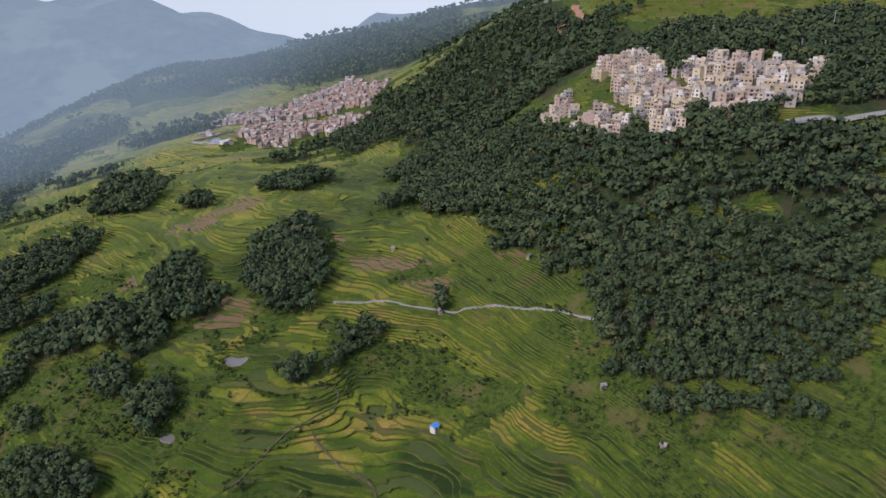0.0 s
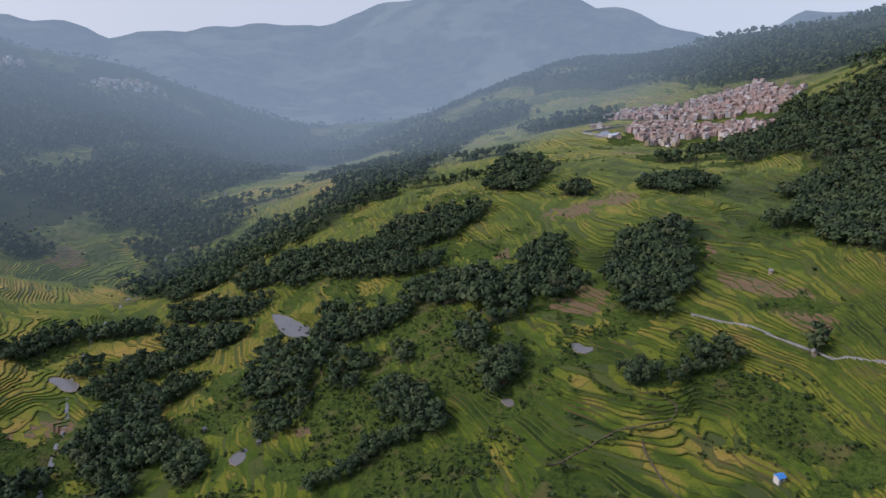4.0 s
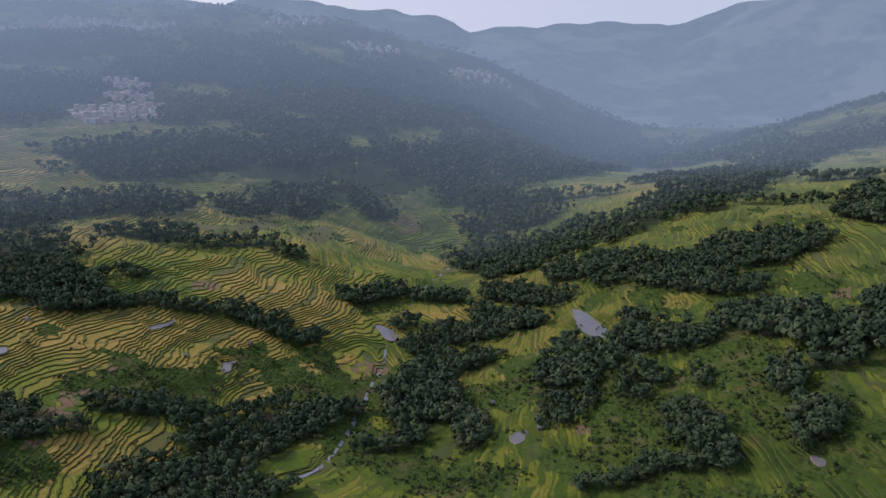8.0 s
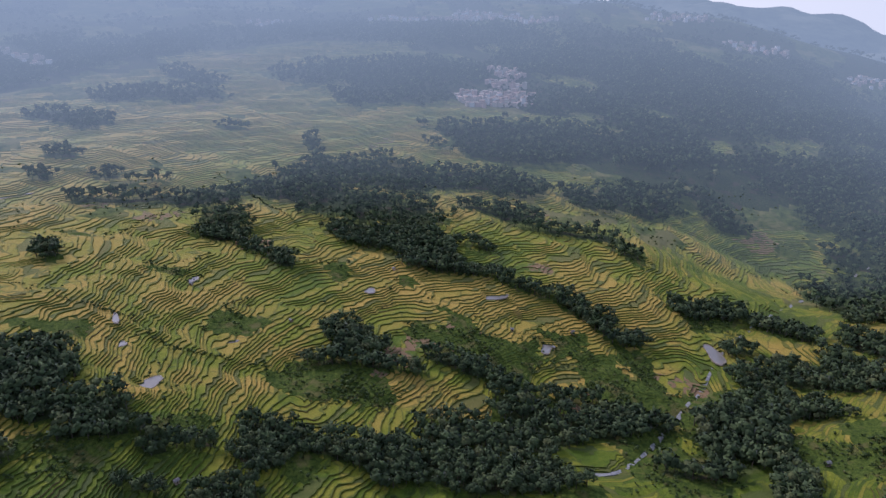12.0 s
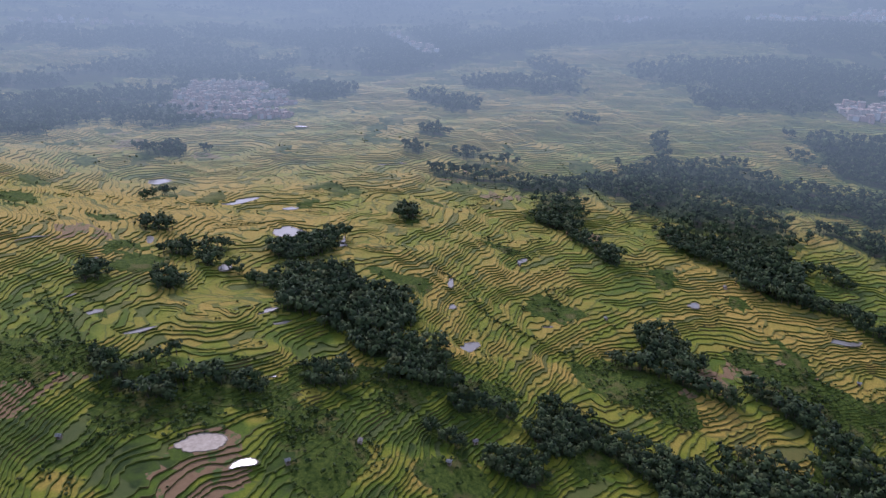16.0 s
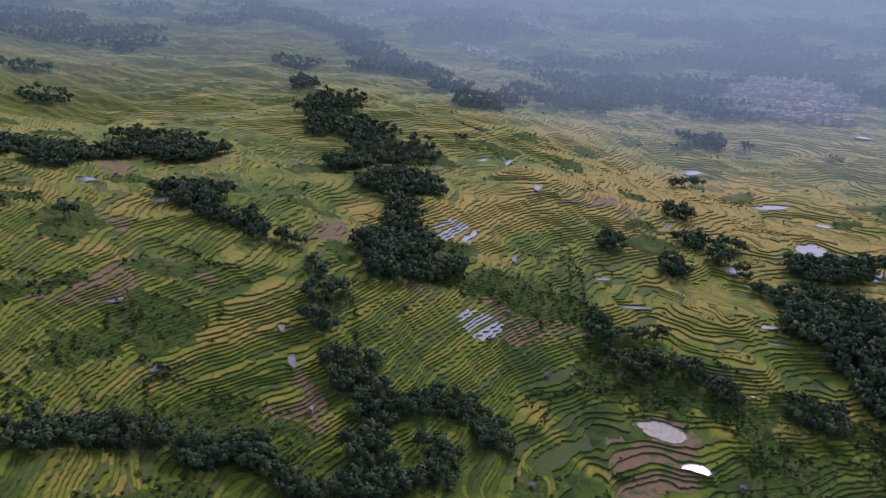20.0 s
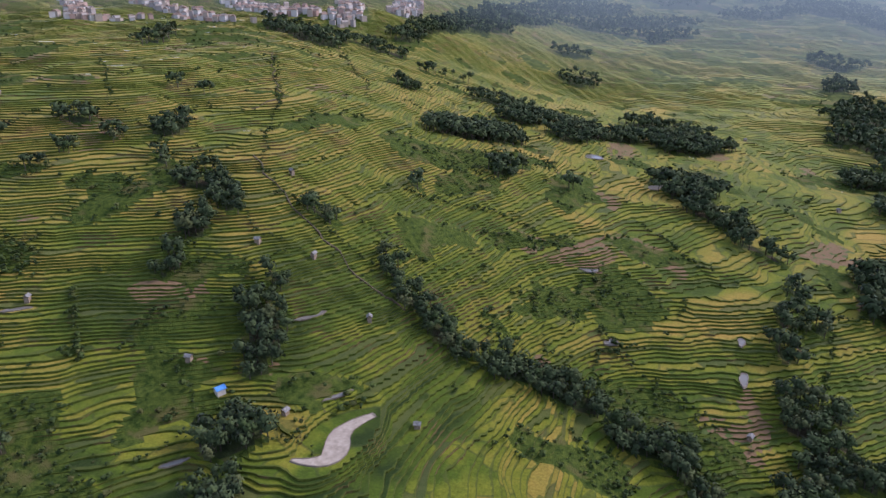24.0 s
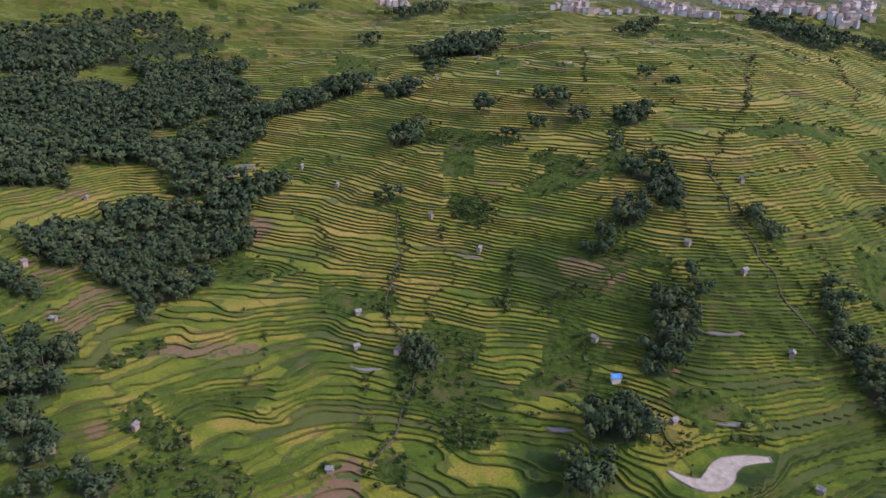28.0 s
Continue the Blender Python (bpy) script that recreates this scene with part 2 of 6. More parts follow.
WOODS["basin"] = [
    (-344, -291, -347, -258, 17), (-311, -259, -356, -218, 13), (-315, -227, -337, -204, 10), (-303, -194, -311, -170, 6), (-387, -319, -405, -307, 14), (-425, -309, -426, -305, 5),
    (-331, -385, -363, -366, 5), (-338, -360, -339, -330, 5), (-297, -353, -296, -351, 9), (-268, -390, -269, -387, 6), (-417, -509, -446, -506, 5), (-361, -436, -360, -433, 10),
    (-331, -312, -331, -299, 4), (-207, -303, -202, -290, 7), (-211, -293, -232, -280, 4), (-212, -268, -233, -247, 4), (-232, -247, -235, -223, 4), (-261, -209, -269, -197, 6),
]
WOODS["basin"] += [
    (-196, -289, -209, -258, 4), (-509, -869, -554, -864, 60), (-632, -914, -639, -875, 51), (-696, -788, -690, -771, 57), (-859, -895, -995, -822, 22), (-560, -643, -550, -623, 20),
    (-737, -889, -761, -880, 49), (-922, -735, -916, -660, 39), (-595, -1094, -705, -1043, 22), (-947, -1260, -1070, -1228, 53), (-591, -601, -591, -595, 6),
]
WOODS["south_gully"] = [
    (-157, -1127, -173, -1114, 29), (-154, -978, -150, -932, 14), (-171, -845, -158, -788, 28), (-144, -716, -165, -672, 27), (-176, -615, -184, -610, 34), (-150, -501, -150, -493, 23),
    (-133, -452, -134, -442, 10), (-121, -418, -126, -417, 10), (-99, -378, -130, -391, 18), (-93, -351, -137, -357, 8), (-55, -353, -56, -344, 6), (-49, -323, -63, -325, 6),
    (-45, -305, -49, -301, 4), (-47, -278, -65, -275, 4), (-50, -265, -68, -262, 4), (-58, -249, -91, -254, 6), (-98, -252, -113, -245, 6), (-51, -229, -57, -220, 7),
]
WOODS["south_gully"] += [
    (-77, -231, -85, -223, 4), (-106, -234, -113, -230, 4), (-19, -213, -51, -209, 4), (-58, -210, -79, -213, 4), (2, -463, -1, -454, 15), (-7, -426, -33, -414, 8),
    (-31, -396, -51, -382, 4), (50, -697, -4, -675, 19), (14, -604, -6, -620, 23), (72, -589, 54, -602, 13), (14, -231, -5, -228, 4), (-5, -229, -17, -220, 4),
    (40, -241, 26, -244, 4), (-128, -582, -128, -578, 17), (-354, -923, -353, -919, 25), (-255, -645, -260, -638, 6), (-352, -807, -382, -822, 31), (-275, -1083, -334, -1031, 25),
]
WOODS["south_gully"] += [
    (84, -1227, 82, -1221, 17), (154, -1309, 40, -1378, 20), (257, -1356, 195, -1413, 47),
]
WOODS["south_slope"] = [
    (152, -215, 151, -215, 4), (146, -197, 144, -193, 8), (127, -151, 126, -150, 8), (123, -132, 119, -130, 6), (140, -180, 139, -179, 4), (120, -255, 116, -249, 4),
    (109, -240, 102, -245, 5), (96, -239, 80, -232, 4), (65, -236, 57, -239, 5), (49, -238, 37, -246, 4), (33, -245, 25, -243, 4), (13, -233, -8, -231, 4),
    (164, -264, 150, -261, 4), (227, -253, 203, -257, 4), (195, -245, 190, -243, 4), (221, -267, 220, -267, 4), (152, -448, 132, -474, 20), (111, -392, 106, -412, 5),
]
WOODS["south_slope"] += [
    (141, -332, 138, -333, 4), (235, -538, 228, -537, 6), (294, -362, 292, -361, 4), (260, -635, 221, -649, 5), (177, -607, 163, -606, 19), (138, -551, 118, -593, 13),
    (93, -536, 82, -579, 14), (423, -660, 352, -618, 22), (355, -658, 300, -657, 16), (326, -767, 319, -920, 14), (186, -997, 175, -1005, 17), (155, -887, 141, -899, 18),
    (315, -948, 277, -1180, 28), (328, -736, 313, -738, 8), (68, -411, 67, -410, 4),
]
WOODS["back_woods"] = [
    (272, -303, 270, -303, 10), (254, -270, 241, -262, 4), (230, -258, 209, -259, 4), (203, -249, 193, -248, 4), (201, -229, 196, -225, 4), (195, -203, 194, -206, 4),
    (119, -130, 116, -129, 5), (197, -117, 193, -117, 4), (302, -156, 293, -165, 4), (351, -201, 349, -201, 8), (419, -238, 418, -238, 10), (449, -280, 445, -282, 8),
    (498, -299, 478, -315, 5), (485, -340, 481, -340, 22), (323, -283, 317, -287, 5), (292, -277, 290, -279, 4), (302, -258, 301, -257, 4), (300, -234, 300, -234, 4),
]
WOODS["back_woods"] += [
    (337, -247, 336, -246, 4), (366, -119, 363, -119, 9), (317, -363, 315, -363, 4), (427, -457, 464, -535, 6), (588, -293, 583, -298, 7), (462, -217, 468, -181, 15),
    (466, -171, 471, -141, 14), (449, -123, 424, -88, 19), (391, -84, 373, -100, 12), (367, -56, 348, -90, 17), (339, -15, 323, -78, 12), (313, -29, 296, -60, 8),
    (294, -35, 290, -53, 4), (279, -34, 278, -36, 4), (655, -20, 686, -82, 42), (538, -11, 515, -60, 36), (465, -4, 467, -49, 26), (422, 5, 421, -13, 5),
]
WOODS["back_woods"] += [
    (508, -73, 526, -128, 30), (590, -128, 587, -153, 23), (667, -109, 663, -162, 22), (735, -117, 717, -148, 16), (654, -69, 624, -91, 11), (271, 15, 266, -3, 6),
    (253, 16, 247, 5, 7), (229, 15, 218, 11, 6), (198, 0, 194, -3, 4), (204, 14, 202, 11, 4), (746, -278, 763, -321, 5), (697, -391, 728, -470, 11),
    (318, 10, 307, 3, 4), (416, -22, 415, -22, 4),
]
WOODS["far_slopes"] = [
    (-401, 1439, -18, 1262, 110), (-1376, 2944, -424, 1395, 80), (-944, 688, -978, 978, 43), (-1074, 696, -1275, 1239, 71), (-963, 1039, -849, 1075, 21), (-1026, 471, -1086, 813, 55),
    (-1387, 253, -1222, 541, 80), (-1106, 276, -990, 379, 36), (-1352, 527, -1246, 784, 80), (-1334, 839, -1158, 1024, 75), (-844, 491, -926, 892, 55), (-972, 1012, -751, 1059, 24),
    (-686, 1088, -554, 1140, 22), (-1264, 93, -1153, -92, 43), (-1666, -255, -1570, 202, 96), (-1389, -791, -1435, -489, 66), (-1252, -432, -1184, -337, 17), (-563, -979, -652, -875, 28),
]
WOODS["far_slopes"] += [
    (-516, -1079, -568, -1047, 14), (-702, -1056, -703, -1055, 8), (-898, -964, -1062, -886, 30), (-913, -826, -938, -686, 25), (-1178, -699, -1507, -509, 57), (-1203, -1169, -1354, -864, 57),
    (-813, -1340, -907, -1307, 21), (244, -1219, 39, -1273, 19), (-31, -1465, -152, -1515, 14), (-220, -1591, -332, -1342, 35), (-303, -1231, -347, -996, 29), (324, -1037, 283, -1287, 19),
    (219, -1255, 124, -1344, 23),
]

# fields of one kind: strips where rice is riper (+) or greener (-), and where the soil lies bare
PATCHES = {}
PATCHES['ripe'] = [
    (-38, 259, -22, 254, 7), (46, 236, 53, 211, 4), (-39, 337, -5, 316, 9), (-69, 266, -48, 262, 7), (-95, 279, -79, 264, 6), (-226, 562, -224, 560, 5),
    (-149, 477, -149, 477, 8), (-56, 248, -40, 235, 4), (100, 198, 104, 184, 6), (167, 236, 167, 236, 6), (-384, 1115, -273, 1189, 26), (-55, 345, -29, 324, 7),
    (-40, 324, -2, 308, 6), (27, 250, 52, 226, 4), (-63, 256, -47, 238, 4), (-42, 265, -20, 253, 5), (-116, 229, -99, 208, 5), (-85, 223, -76, 213, 3),
]
PATCHES['ripe'] += [
    (-529, 582, -537, 674, 18), (-312, 496, -311, 496, 10), (-447, 274, -446, 275, 15), (-670, 439, -670, 440, 22), (-561, 123, -485, 193, 30), (-461, 255, -430, 286, 10),
    (-935, 3, -904, 36, 50), (-542, -5, -418, 164, 40), (-388, -28, -371, 28, 20), (-633, 283, -563, 381, 30), (-672, 618, -503, 694, 30), (-298, -431, -305, -371, 12),
    (-370, -114, -376, -91, 8), (-364, -145, -374, -123, 8), (-175, -386, -170, -366, 6), (-204, -322, -202, -310, 4), (-217, -217, -236, -203, 3), (-417, -219, -346, -160, 14),
]
PATCHES['ripe'] += [
    (-431, -505, -404, -404, 25), (-410, -99, -416, -79, 8), (-449, -184, -483, -135, 12), (-382, -21, -382, -21, 10), (-227, -161, -243, -122, 12),
]
PATCHES["ripe_low"] = [
    (-137, -256, -145, -236, 6), (-146, -218, -152, -205, 4), (-216, -212, -234, -203, 3), (-283, -199, -285, -191, 6), (-18, -258, -18, -258, 4), (-35, -249, -47, -240, 5),
    (-171, -392, -172, -367, 6), (8, -299, -26, -312, 7), (71, -378, 39, -365, 8), (-283, -478, -459, -489, 40), (-125, -431, -271, -455, 40),
]
PATCHES["ripe_south"] = [
    (399, -148, 388, -166, 3), (327, -83, 285, -152, 6), (271, -118, 226, -141, 7), (269, -153, 243, -170, 4), (242, -79, 221, -101, 3), (209, -45, 191, -80, 6),
    (192, -59, 188, -72, 3), (218, -107, 216, -114, 3), (226, -19, 203, -31, 5), (272, -262, 258, -265, 4), (158, -117, 132, -108, 5), (262, -40, 250, -59, 4),
]
PATCHES["green"] = [
    (-9, 236, 35, 217, 12), (-50, 586, 32, 557, 60), (46, 291, 73, 269, 14), (-71, 446, -35, 501, 40), (24, 359, 61, 316, 20), (131, -194, 83, -169, 16),
    (134, -224, 103, -235, 14), (148, -220, 132, -220, 10), (156, -177, 155, -190, 8), (174, -122, 139, -117, 8), (131, -194, 69, -204, 16), (136, -217, 97, -253, 10),
    (-157, -310, -161, -210, 12), (-197, -326, -242, -252, 8), (194, -116, 130, -118, 12), (131, -194, 78, -218, 14), (242, -210, 195, -212, 12), (215, -172, 156, -194, 14),
]
PATCHES["scrub"] = [
    (-60, 331, -40, 321, 7), (-32, 305, -11, 286, 8), (51, 248, 71, 231, 8), (48, 291, 57, 277, 4), (-124, 330, -104, 289, 6), (21, -254, 4, -246, 7),
    (11, -242, -16, -226, 9), (77, -261, 65, -255, 5), (206, -219, 181, -201, 6), (90, -322, 59, -343, 8), (269, -236, 241, -241, 8), (154, -153, 142, -161, 5),
    (401, -74, 380, -81, 8), (345, -213, 296, -234, 9), (-201, -286, -249, -214, 7), (-501, -207, -496, -176, 8),
]
PATCHES["scrub"] += [
    (-239, 247, -172, 252, 18), (-168, 204, -126, 221, 18), (-301, 134, -237, 170, 16), (-309, 226, -264, 243, 12), (-215, 283, -180, 310, 8), (-181, 264, -149, 271, 10),
    (-207, 222, -190, 229, 15), (-384, 183, -325, 169, 18), (-113, 308, -94, 327, 9), (-506, 226, -496, 240, 18), (-48, 312, -8, 298, 17), (-18, 281, 3, 277, 11),
    (67, 266, 76, 240, 13), (74, 232, 97, 215, 12), (50, 247, 66, 235, 8), (118, 198, 143, 191, 11), (82, 212, 81, 196, 10), (-158, 280, -129, 276, 18),
]
PATCHES["scrub"] += [
    (-217, 316, -171, 297, 18), (-455, -1, -437, 37, 14), (-431, 67, -458, 98, 18), (-430, 126, -393, 143, 18), (-443, 157, -375, 157, 13), (-364, 194, -313, 206, 18),
    (-350, 139, -304, 150, 18), (-302, 257, -261, 250, 15), (-382, -73, -372, -32, 18), (-259, -218, -300, -156, 8), (-304, -158, -328, -119, 7), (-396, -84, -403, -47, 10),
    (-442, 37, -427, 59, 17), (-187, -278, -242, -212, 12), (-169, -348, -205, -314, 15), (-130, -350, -176, -347, 9), (-219, -190, -230, -163, 10), (-230, -209, -238, -185, 10),
]
PATCHES["scrub"] += [
    (-275, -169, -310, -156, 10), (-187, -270, -208, -237, 16), (7, -255, -30, -237, 8), (-148, -342, -180, -321, 11), (33, -324, 16, -309, 12), (42, -205, 15, -210, 9),
    (142, -381, 97, -438, 15), (25, -249, -5, -246, 10), (66, -275, 44, -295, 8), (59, -290, 21, -325, 9), (205, -127, 191, -134, 9), (180, -108, 160, -113, 10),
    (129, -348, 110, -372, 11), (191, -206, 167, -212, 8), (193, -113, 169, -117, 9), (183, -178, 171, -194, 8), (254, -18, 258, -31, 6), (220, -19, 208, -27, 7),
]
PATCHES["scrub"] += [
    (194, -15, 182, -37, 8), (267, -184, 250, -182, 9), (307, -76, 291, -84, 9),
]
PATCHES['soil'] = [
    (-47, 391, -22, 382, 6), (-16, 368, -8, 360, 8), (-68, 427, -68, 425, 9), (34, 367, 48, 350, 6), (-179, 275, -149, 282, 6), (-54, 398, -27, 395, 5),
    (-17, 381, -9, 354, 8), (-219, 231, -218, 230, 5), (34, 369, 45, 352, 5), (-174, 272, -150, 278, 5), (-231, 226, -230, 226, 6), (-562, 105, -562, 105, 9),
    (-438, 24, -438, 24, 5), (-202, 406, -200, 404, 5), (26, -359, 3, -349, 9), (-84, -612, -94, -581, 5), (-36, -255, -36, -255, 5), (50, -252, 50, -252, 3),
]
PATCHES['soil'] += [
    (-55, -306, -55, -306, 3), (256, -30, 239, -66, 3), (270, -203, 270, -203, 3), (195, -192, 179, -199, 5), (158, -173, 158, -173, 4), (136, -181, 135, -181, 3),
    (220, -7, 220, -7, 3), (405, -18, 412, -32, 4), (397, -548, 396, -549, 5),
]

VILLAGES = {}
VILLAGES["hill_village"] = [(125, 527, 142, 476, 9), (139, 521, 148, 513, 6), (128, 478, 142, 413, 11), (96, 439, 107, 417, 8), (80, 508, 92, 488, 6), (127, 418, 130, 393, 8), (169, 457, 204, 415, 10), (160, 417, 193, 403, 13), (146, 415, 167, 392, 8), (206, 402, 206, 402, 3), (223, 415, 223, 415, 4), (92, 513, 92, 511, 4)]
VILLAGES["spur_village"] = [(-247, 907, -204, 846, 20), (-305, 1048, -113, 1004, 36), (-229, 926, -134, 903, 34), (-162, 1117, -121, 1080, 24), (-98, 948, -98, 949, 12), (-215, 1103, -147, 1147, 26), (-321, 917, -298, 915, 4), (-261, 848, -257, 849, 4)]
VILLAGES["town"] = [(640, -570, 566, -617, 8), (541, -639, 480, -642, 9), (451, -649, 450, -649, 4), (534, -801, 388, -733, 11), (800, -431, 765, -441, 6), (400, -770, 470, -900, 16), (470, -740, 640, -860, 20), (560, -690, 680, -740, 12), (640, -600, 760, -700, 12), (370, -850, 420, -1000, 16)]
VILLAGES["west_village"] = [(-1143, 80, -1138, 172, 20), (-1099, 83, -1102, 158, 16), (-1284, 146, -1250, 171, 16), (-1212, 134, -1196, 171, 16)]
VILLAGES["basin_village"] = [(-867, -866, -908, -806, 28), (-797, -830, -875, -739, 26), (-747, -796, -836, -693, 24), (-705, -737, -767, -642, 20)]
VILLAGES["far_hamlets"] = [(-1413, -827, -1285, -659, 22), (-497, -1227, -523, -1141, 26), (-732, -1404, -722, -1308, 18), (-996, -1513, -1136, -1323, 20), (-1719, -381, -1772, -333, 30), (-1852, 131, -1721, 277, 50), (-1556, 709, -1551, 797, 40), (-1433, 918, -1435, 1019, 32), (-1764, 606, -1769, 698, 40), (-1784, -78, -1742, 306, 40), (-324, -1503, -463, -1596, 16), (-473, -1257, -537, -1169, 16), (-744, -1415, -745, -1414, 14), (-1445, 961, -1418, 1014, 40)]

# ponds and wet paddies: middle, half length, half width, turn in degrees
PONDS = []
PONDS += [(97.5, -163.0, 17.0, 8.5, -95), (-322.0, 317.0, 24.0, 8.5, -12), (-255.3, 203.6, 3.8, 6.3, 27), (-192.1, -222.1, 12.2, 6.4, 129), (-416.4, -347.1, 12.0, 13.1, 142), (-477.6, -558.4, 12.2, 10.6, 123), (-639.9, -382.4, 16.5, 3.6, 133), (-351.5, -156.7, 6.4, 5.6, 160), (-339.5, -415.9, 2.6, 7.8, 141), (-191.6, -196.5, 6.1, 2.7, 142), (-296.3, -268.7, 5.7, 2.9, 152), (-292.0, -253.5, 4.6, 2.8, 143), (-239.7, -352.0, 4.5, 3.1, 159), (-240.2, -315.0, 9.9, 1.9, 148), (-722.2, -565.9, 7.5, 6.6, 92), (-261.3, -484.0, 2.7, 8.0, 152), (-274.8, -455.2, 8.6, 1.3, 149), (-189.4, -379.1, 1.5, 6.2, 153), (-338.3, -341.2, 4.5, 7.0, 135)]
PONDS += [(-472.5, -388.4, 6.4, 4.4, 116), (-425.9, -301.1, 1.8, 7.6, 125), (-243.7, -377.2, 3.0, 1.1, 168), (-247.0, -228.0, 3.8, 1.6, 120), (-256.5, -585.0, 3.9, 7.7, 133), (-273.7, -563.6, 2.9, 10.5, 154), (107.1, -181.2, 4.6, 1.0, -123), (141.3, -136.9, 4.6, 1.0, -128), (133.9, -208.8, 8.2, 1.2, -126), (391.9, -105.3, 4.8, 4.9, -117), (398.7, -117.6, 4.9, 4.0, -118), (206.1, -98.5, 5.4, 1.1, -127), (234.5, -164.8, 4.5, 1.4, -143), (68.8, -497.1, 5.5, 7.3, -146), (22.3, -455.1, 5.4, 5.5, -165), (-30.4, -279.5, 1.7, 4.8, 174), (25.0, -281.4, 2.6, 2.7, -175), (-29.4, -302.3, 1.3, 3.7, 174), (43.0, -325.3, 4.6, 1.6, -172)]
PONDS += [(-463.9, -439.1, 19.2, 6.2, 157), (-446.8, 217.6, 5.2, 13.2, 91), (-507.9, 61.2, 9.0, 4.9, 107), (-448.8, 90.5, 4.3, 6.6, 94), (-387.4, -186.6, 3.1, 3.1, 116), (-415.1, -127.3, 3.6, 2.1, 107), (-505.0, -40.9, 3.4, 4.9, 73), (-412.3, -199.1, 1.9, 6.6, 116), (-494.2, -174.4, 3.5, 5.1, 88), (-290.0, 872.0, 9.0, 22.0, 11), (-105.2, 305.8, 6.2, 3.9, -11), (73.2, 277.2, 5.1, 1.4, -31), (-124.1, 260.0, 3.4, 2.8, -12), (-197.5, -557.3, 6.0, 4.3, 160), (-416.2, -297.5, 3.1, 5.0, 178)]
FLOODED = [(-158.5, -406.4, 13.5, 26.7, 154), (-135.1, -309.6, 11.5, 11.1, 161)]
HUTS = [(-5, 253), (-74, 289), (-31, 403), (-2, 331), (66, 249), (81, 214), (102, 249), (46, 346), (-194, 473), (-251, 214), (-159, 594), (-542, -23), (-466, 68), (-450, 97), (-299, 216), (-297, 498), (-469, 115), (-255, -124), (-158, -319), (-158, -273), (-288, -408), (-280, -121), (-204, -182), (-450, -94), (-484, -173), (-229, -518), (-237, -164), (-116, -208), (-33, -251), (-269, -549), (-42, -682), (-93, -493), (145, -166), (119, -166), (234, -109), (218, -100), (205, -111), (171, -67), (114, -221), (79, -185), (288, -3), (216, -18), (270, -167), (234, -170), (169, -229)]
HUTS += [(146, -235), (411, -240), (416, -263), (394, -299), (449, -323), (401, -31), (330, 3), (339, -149), (377, -144), (652, -709), (162, -172), (453, -63), (217, 6), (185, -284)]
BLUE_HUTS = (0, 32)
STREAM = [(-312, 66), (-315, 79), (-313, 105), (-328, 125), (-364, 156), (-413, 197), (-446, 220), (-464, 237), (-522, 301), (-606, 402), (-645, 469), (-688, 574), (-1039, 983)]
TRACKS = dict(concrete=[[(-62, 351), (-33, 346), (-2, 333), (27, 321), (48, 303), (69, 280)]],
    earth=[[(285, -156), (251, -142), (245, -129), (227, -117), (207, -116), (185, -109), (176, -94), (165, -79)], [(-65, 281), (-48, 284), (-52, 270), (-67, 257), (-82, 236), (-89, 226)], [(-59, 255), (-45, 236), (-27, 219)], [(332, -493), (254, -383), (254, -352)], [(208, -289), (183, -267), (165, -257), (127, -239), (105, -235)]],
    red=[[(158, 839), (151, 760), (127, 780), (123, 728)]], hill=[[(186, 367), (201, 371), (217, 366), (233, 361)]])
# wild slopes where woods and clearings mix: two ends and half the width
WILDS = [(-1120, 330, -1350, 950, 330), (-650, 1520, 0, 1720, 300), (70, 640, 30, 1000, 105), (-1750, -650, -350, -1950, 420), (760, -1150, 1150, -560, 200), (-1700, 100, -1900, 700, 300), (-900, 700, -1100, 1000, 160), (-820, 1450, -1300, 2000, 230), (-300, 2000, -900, 2200, 200)]
# overgrown ditches and hedges between blocks of fields
DITCHES = []
DITCHES += [[(409, -395), (317, -308), (278, -296), (211, -257), (172, -236), (150, -238)], [(333, -499), (235, -355), (202, -281), (178, -260)], [(259, -170), (234, -154), (223, -133), (207, -126)], [(326, -593), (233, -475), (178, -477), (122, -462)], [(144, -320), (103, -339), (69, -341)], [(178, -265), (142, -254), (100, -239)], [(222, -180), (200, -152)]]
DITCHES += [[(34, -285), (7, -265), (-27, -251)], [(285, -156), (253, -143), (241, -125), (216, -114), (185, -109), (172, -91), (160, -75)], [(224, -181), (197, -153)], [(245, -71), (211, -54)], [(174, -165), (146, -157)], [(-65, 281), (-48, 284), (-52, 270), (-67, 257), (-82, 236), (-89, 226)], [(98, 232), (87, 211), (78, 200)]]
DITCHES += [[(66, 285), (76, 273), (89, 257)], [(-116, 307), (-89, 278), (-60, 272)], [(41, 313), (67, 277)], [(-243, 439), (-188, 394)], [(-443, -280), (-416, -196), (-394, -151), (-391, -75)], [(-764, -230), (-625, -117)], [(-204, -307), (-232, -372), (-243, -393)]]
DITCHES += [[(-278, -727), (-299, -644), (-377, -606)], [(-250, -256), (-259, -191), (-281, -140)], [(-125, -234), (-150, -259), (-195, -252)], [(29, -387), (-14, -352)], [(2, -285), (31, -270), (22, -249)], [(-72, -340), (-64, -288)], [(-244, -408), (-196, -316)]]
POLES = [(259, 473), (232, 429), (222, 437), (191, 502), (122, 544)]


# ---- materials ----
def material(name, rough=0.9, spec=0.2):
    m = bpy.data.materials.new(name)
    m.use_nodes = True
    b = m.node_tree.nodes["Principled BSDF"]
    b.inputs["Roughness"].default_value = rough
    b.inputs["Specular IOR Level"].default_value = spec
    return m, m.node_tree, b


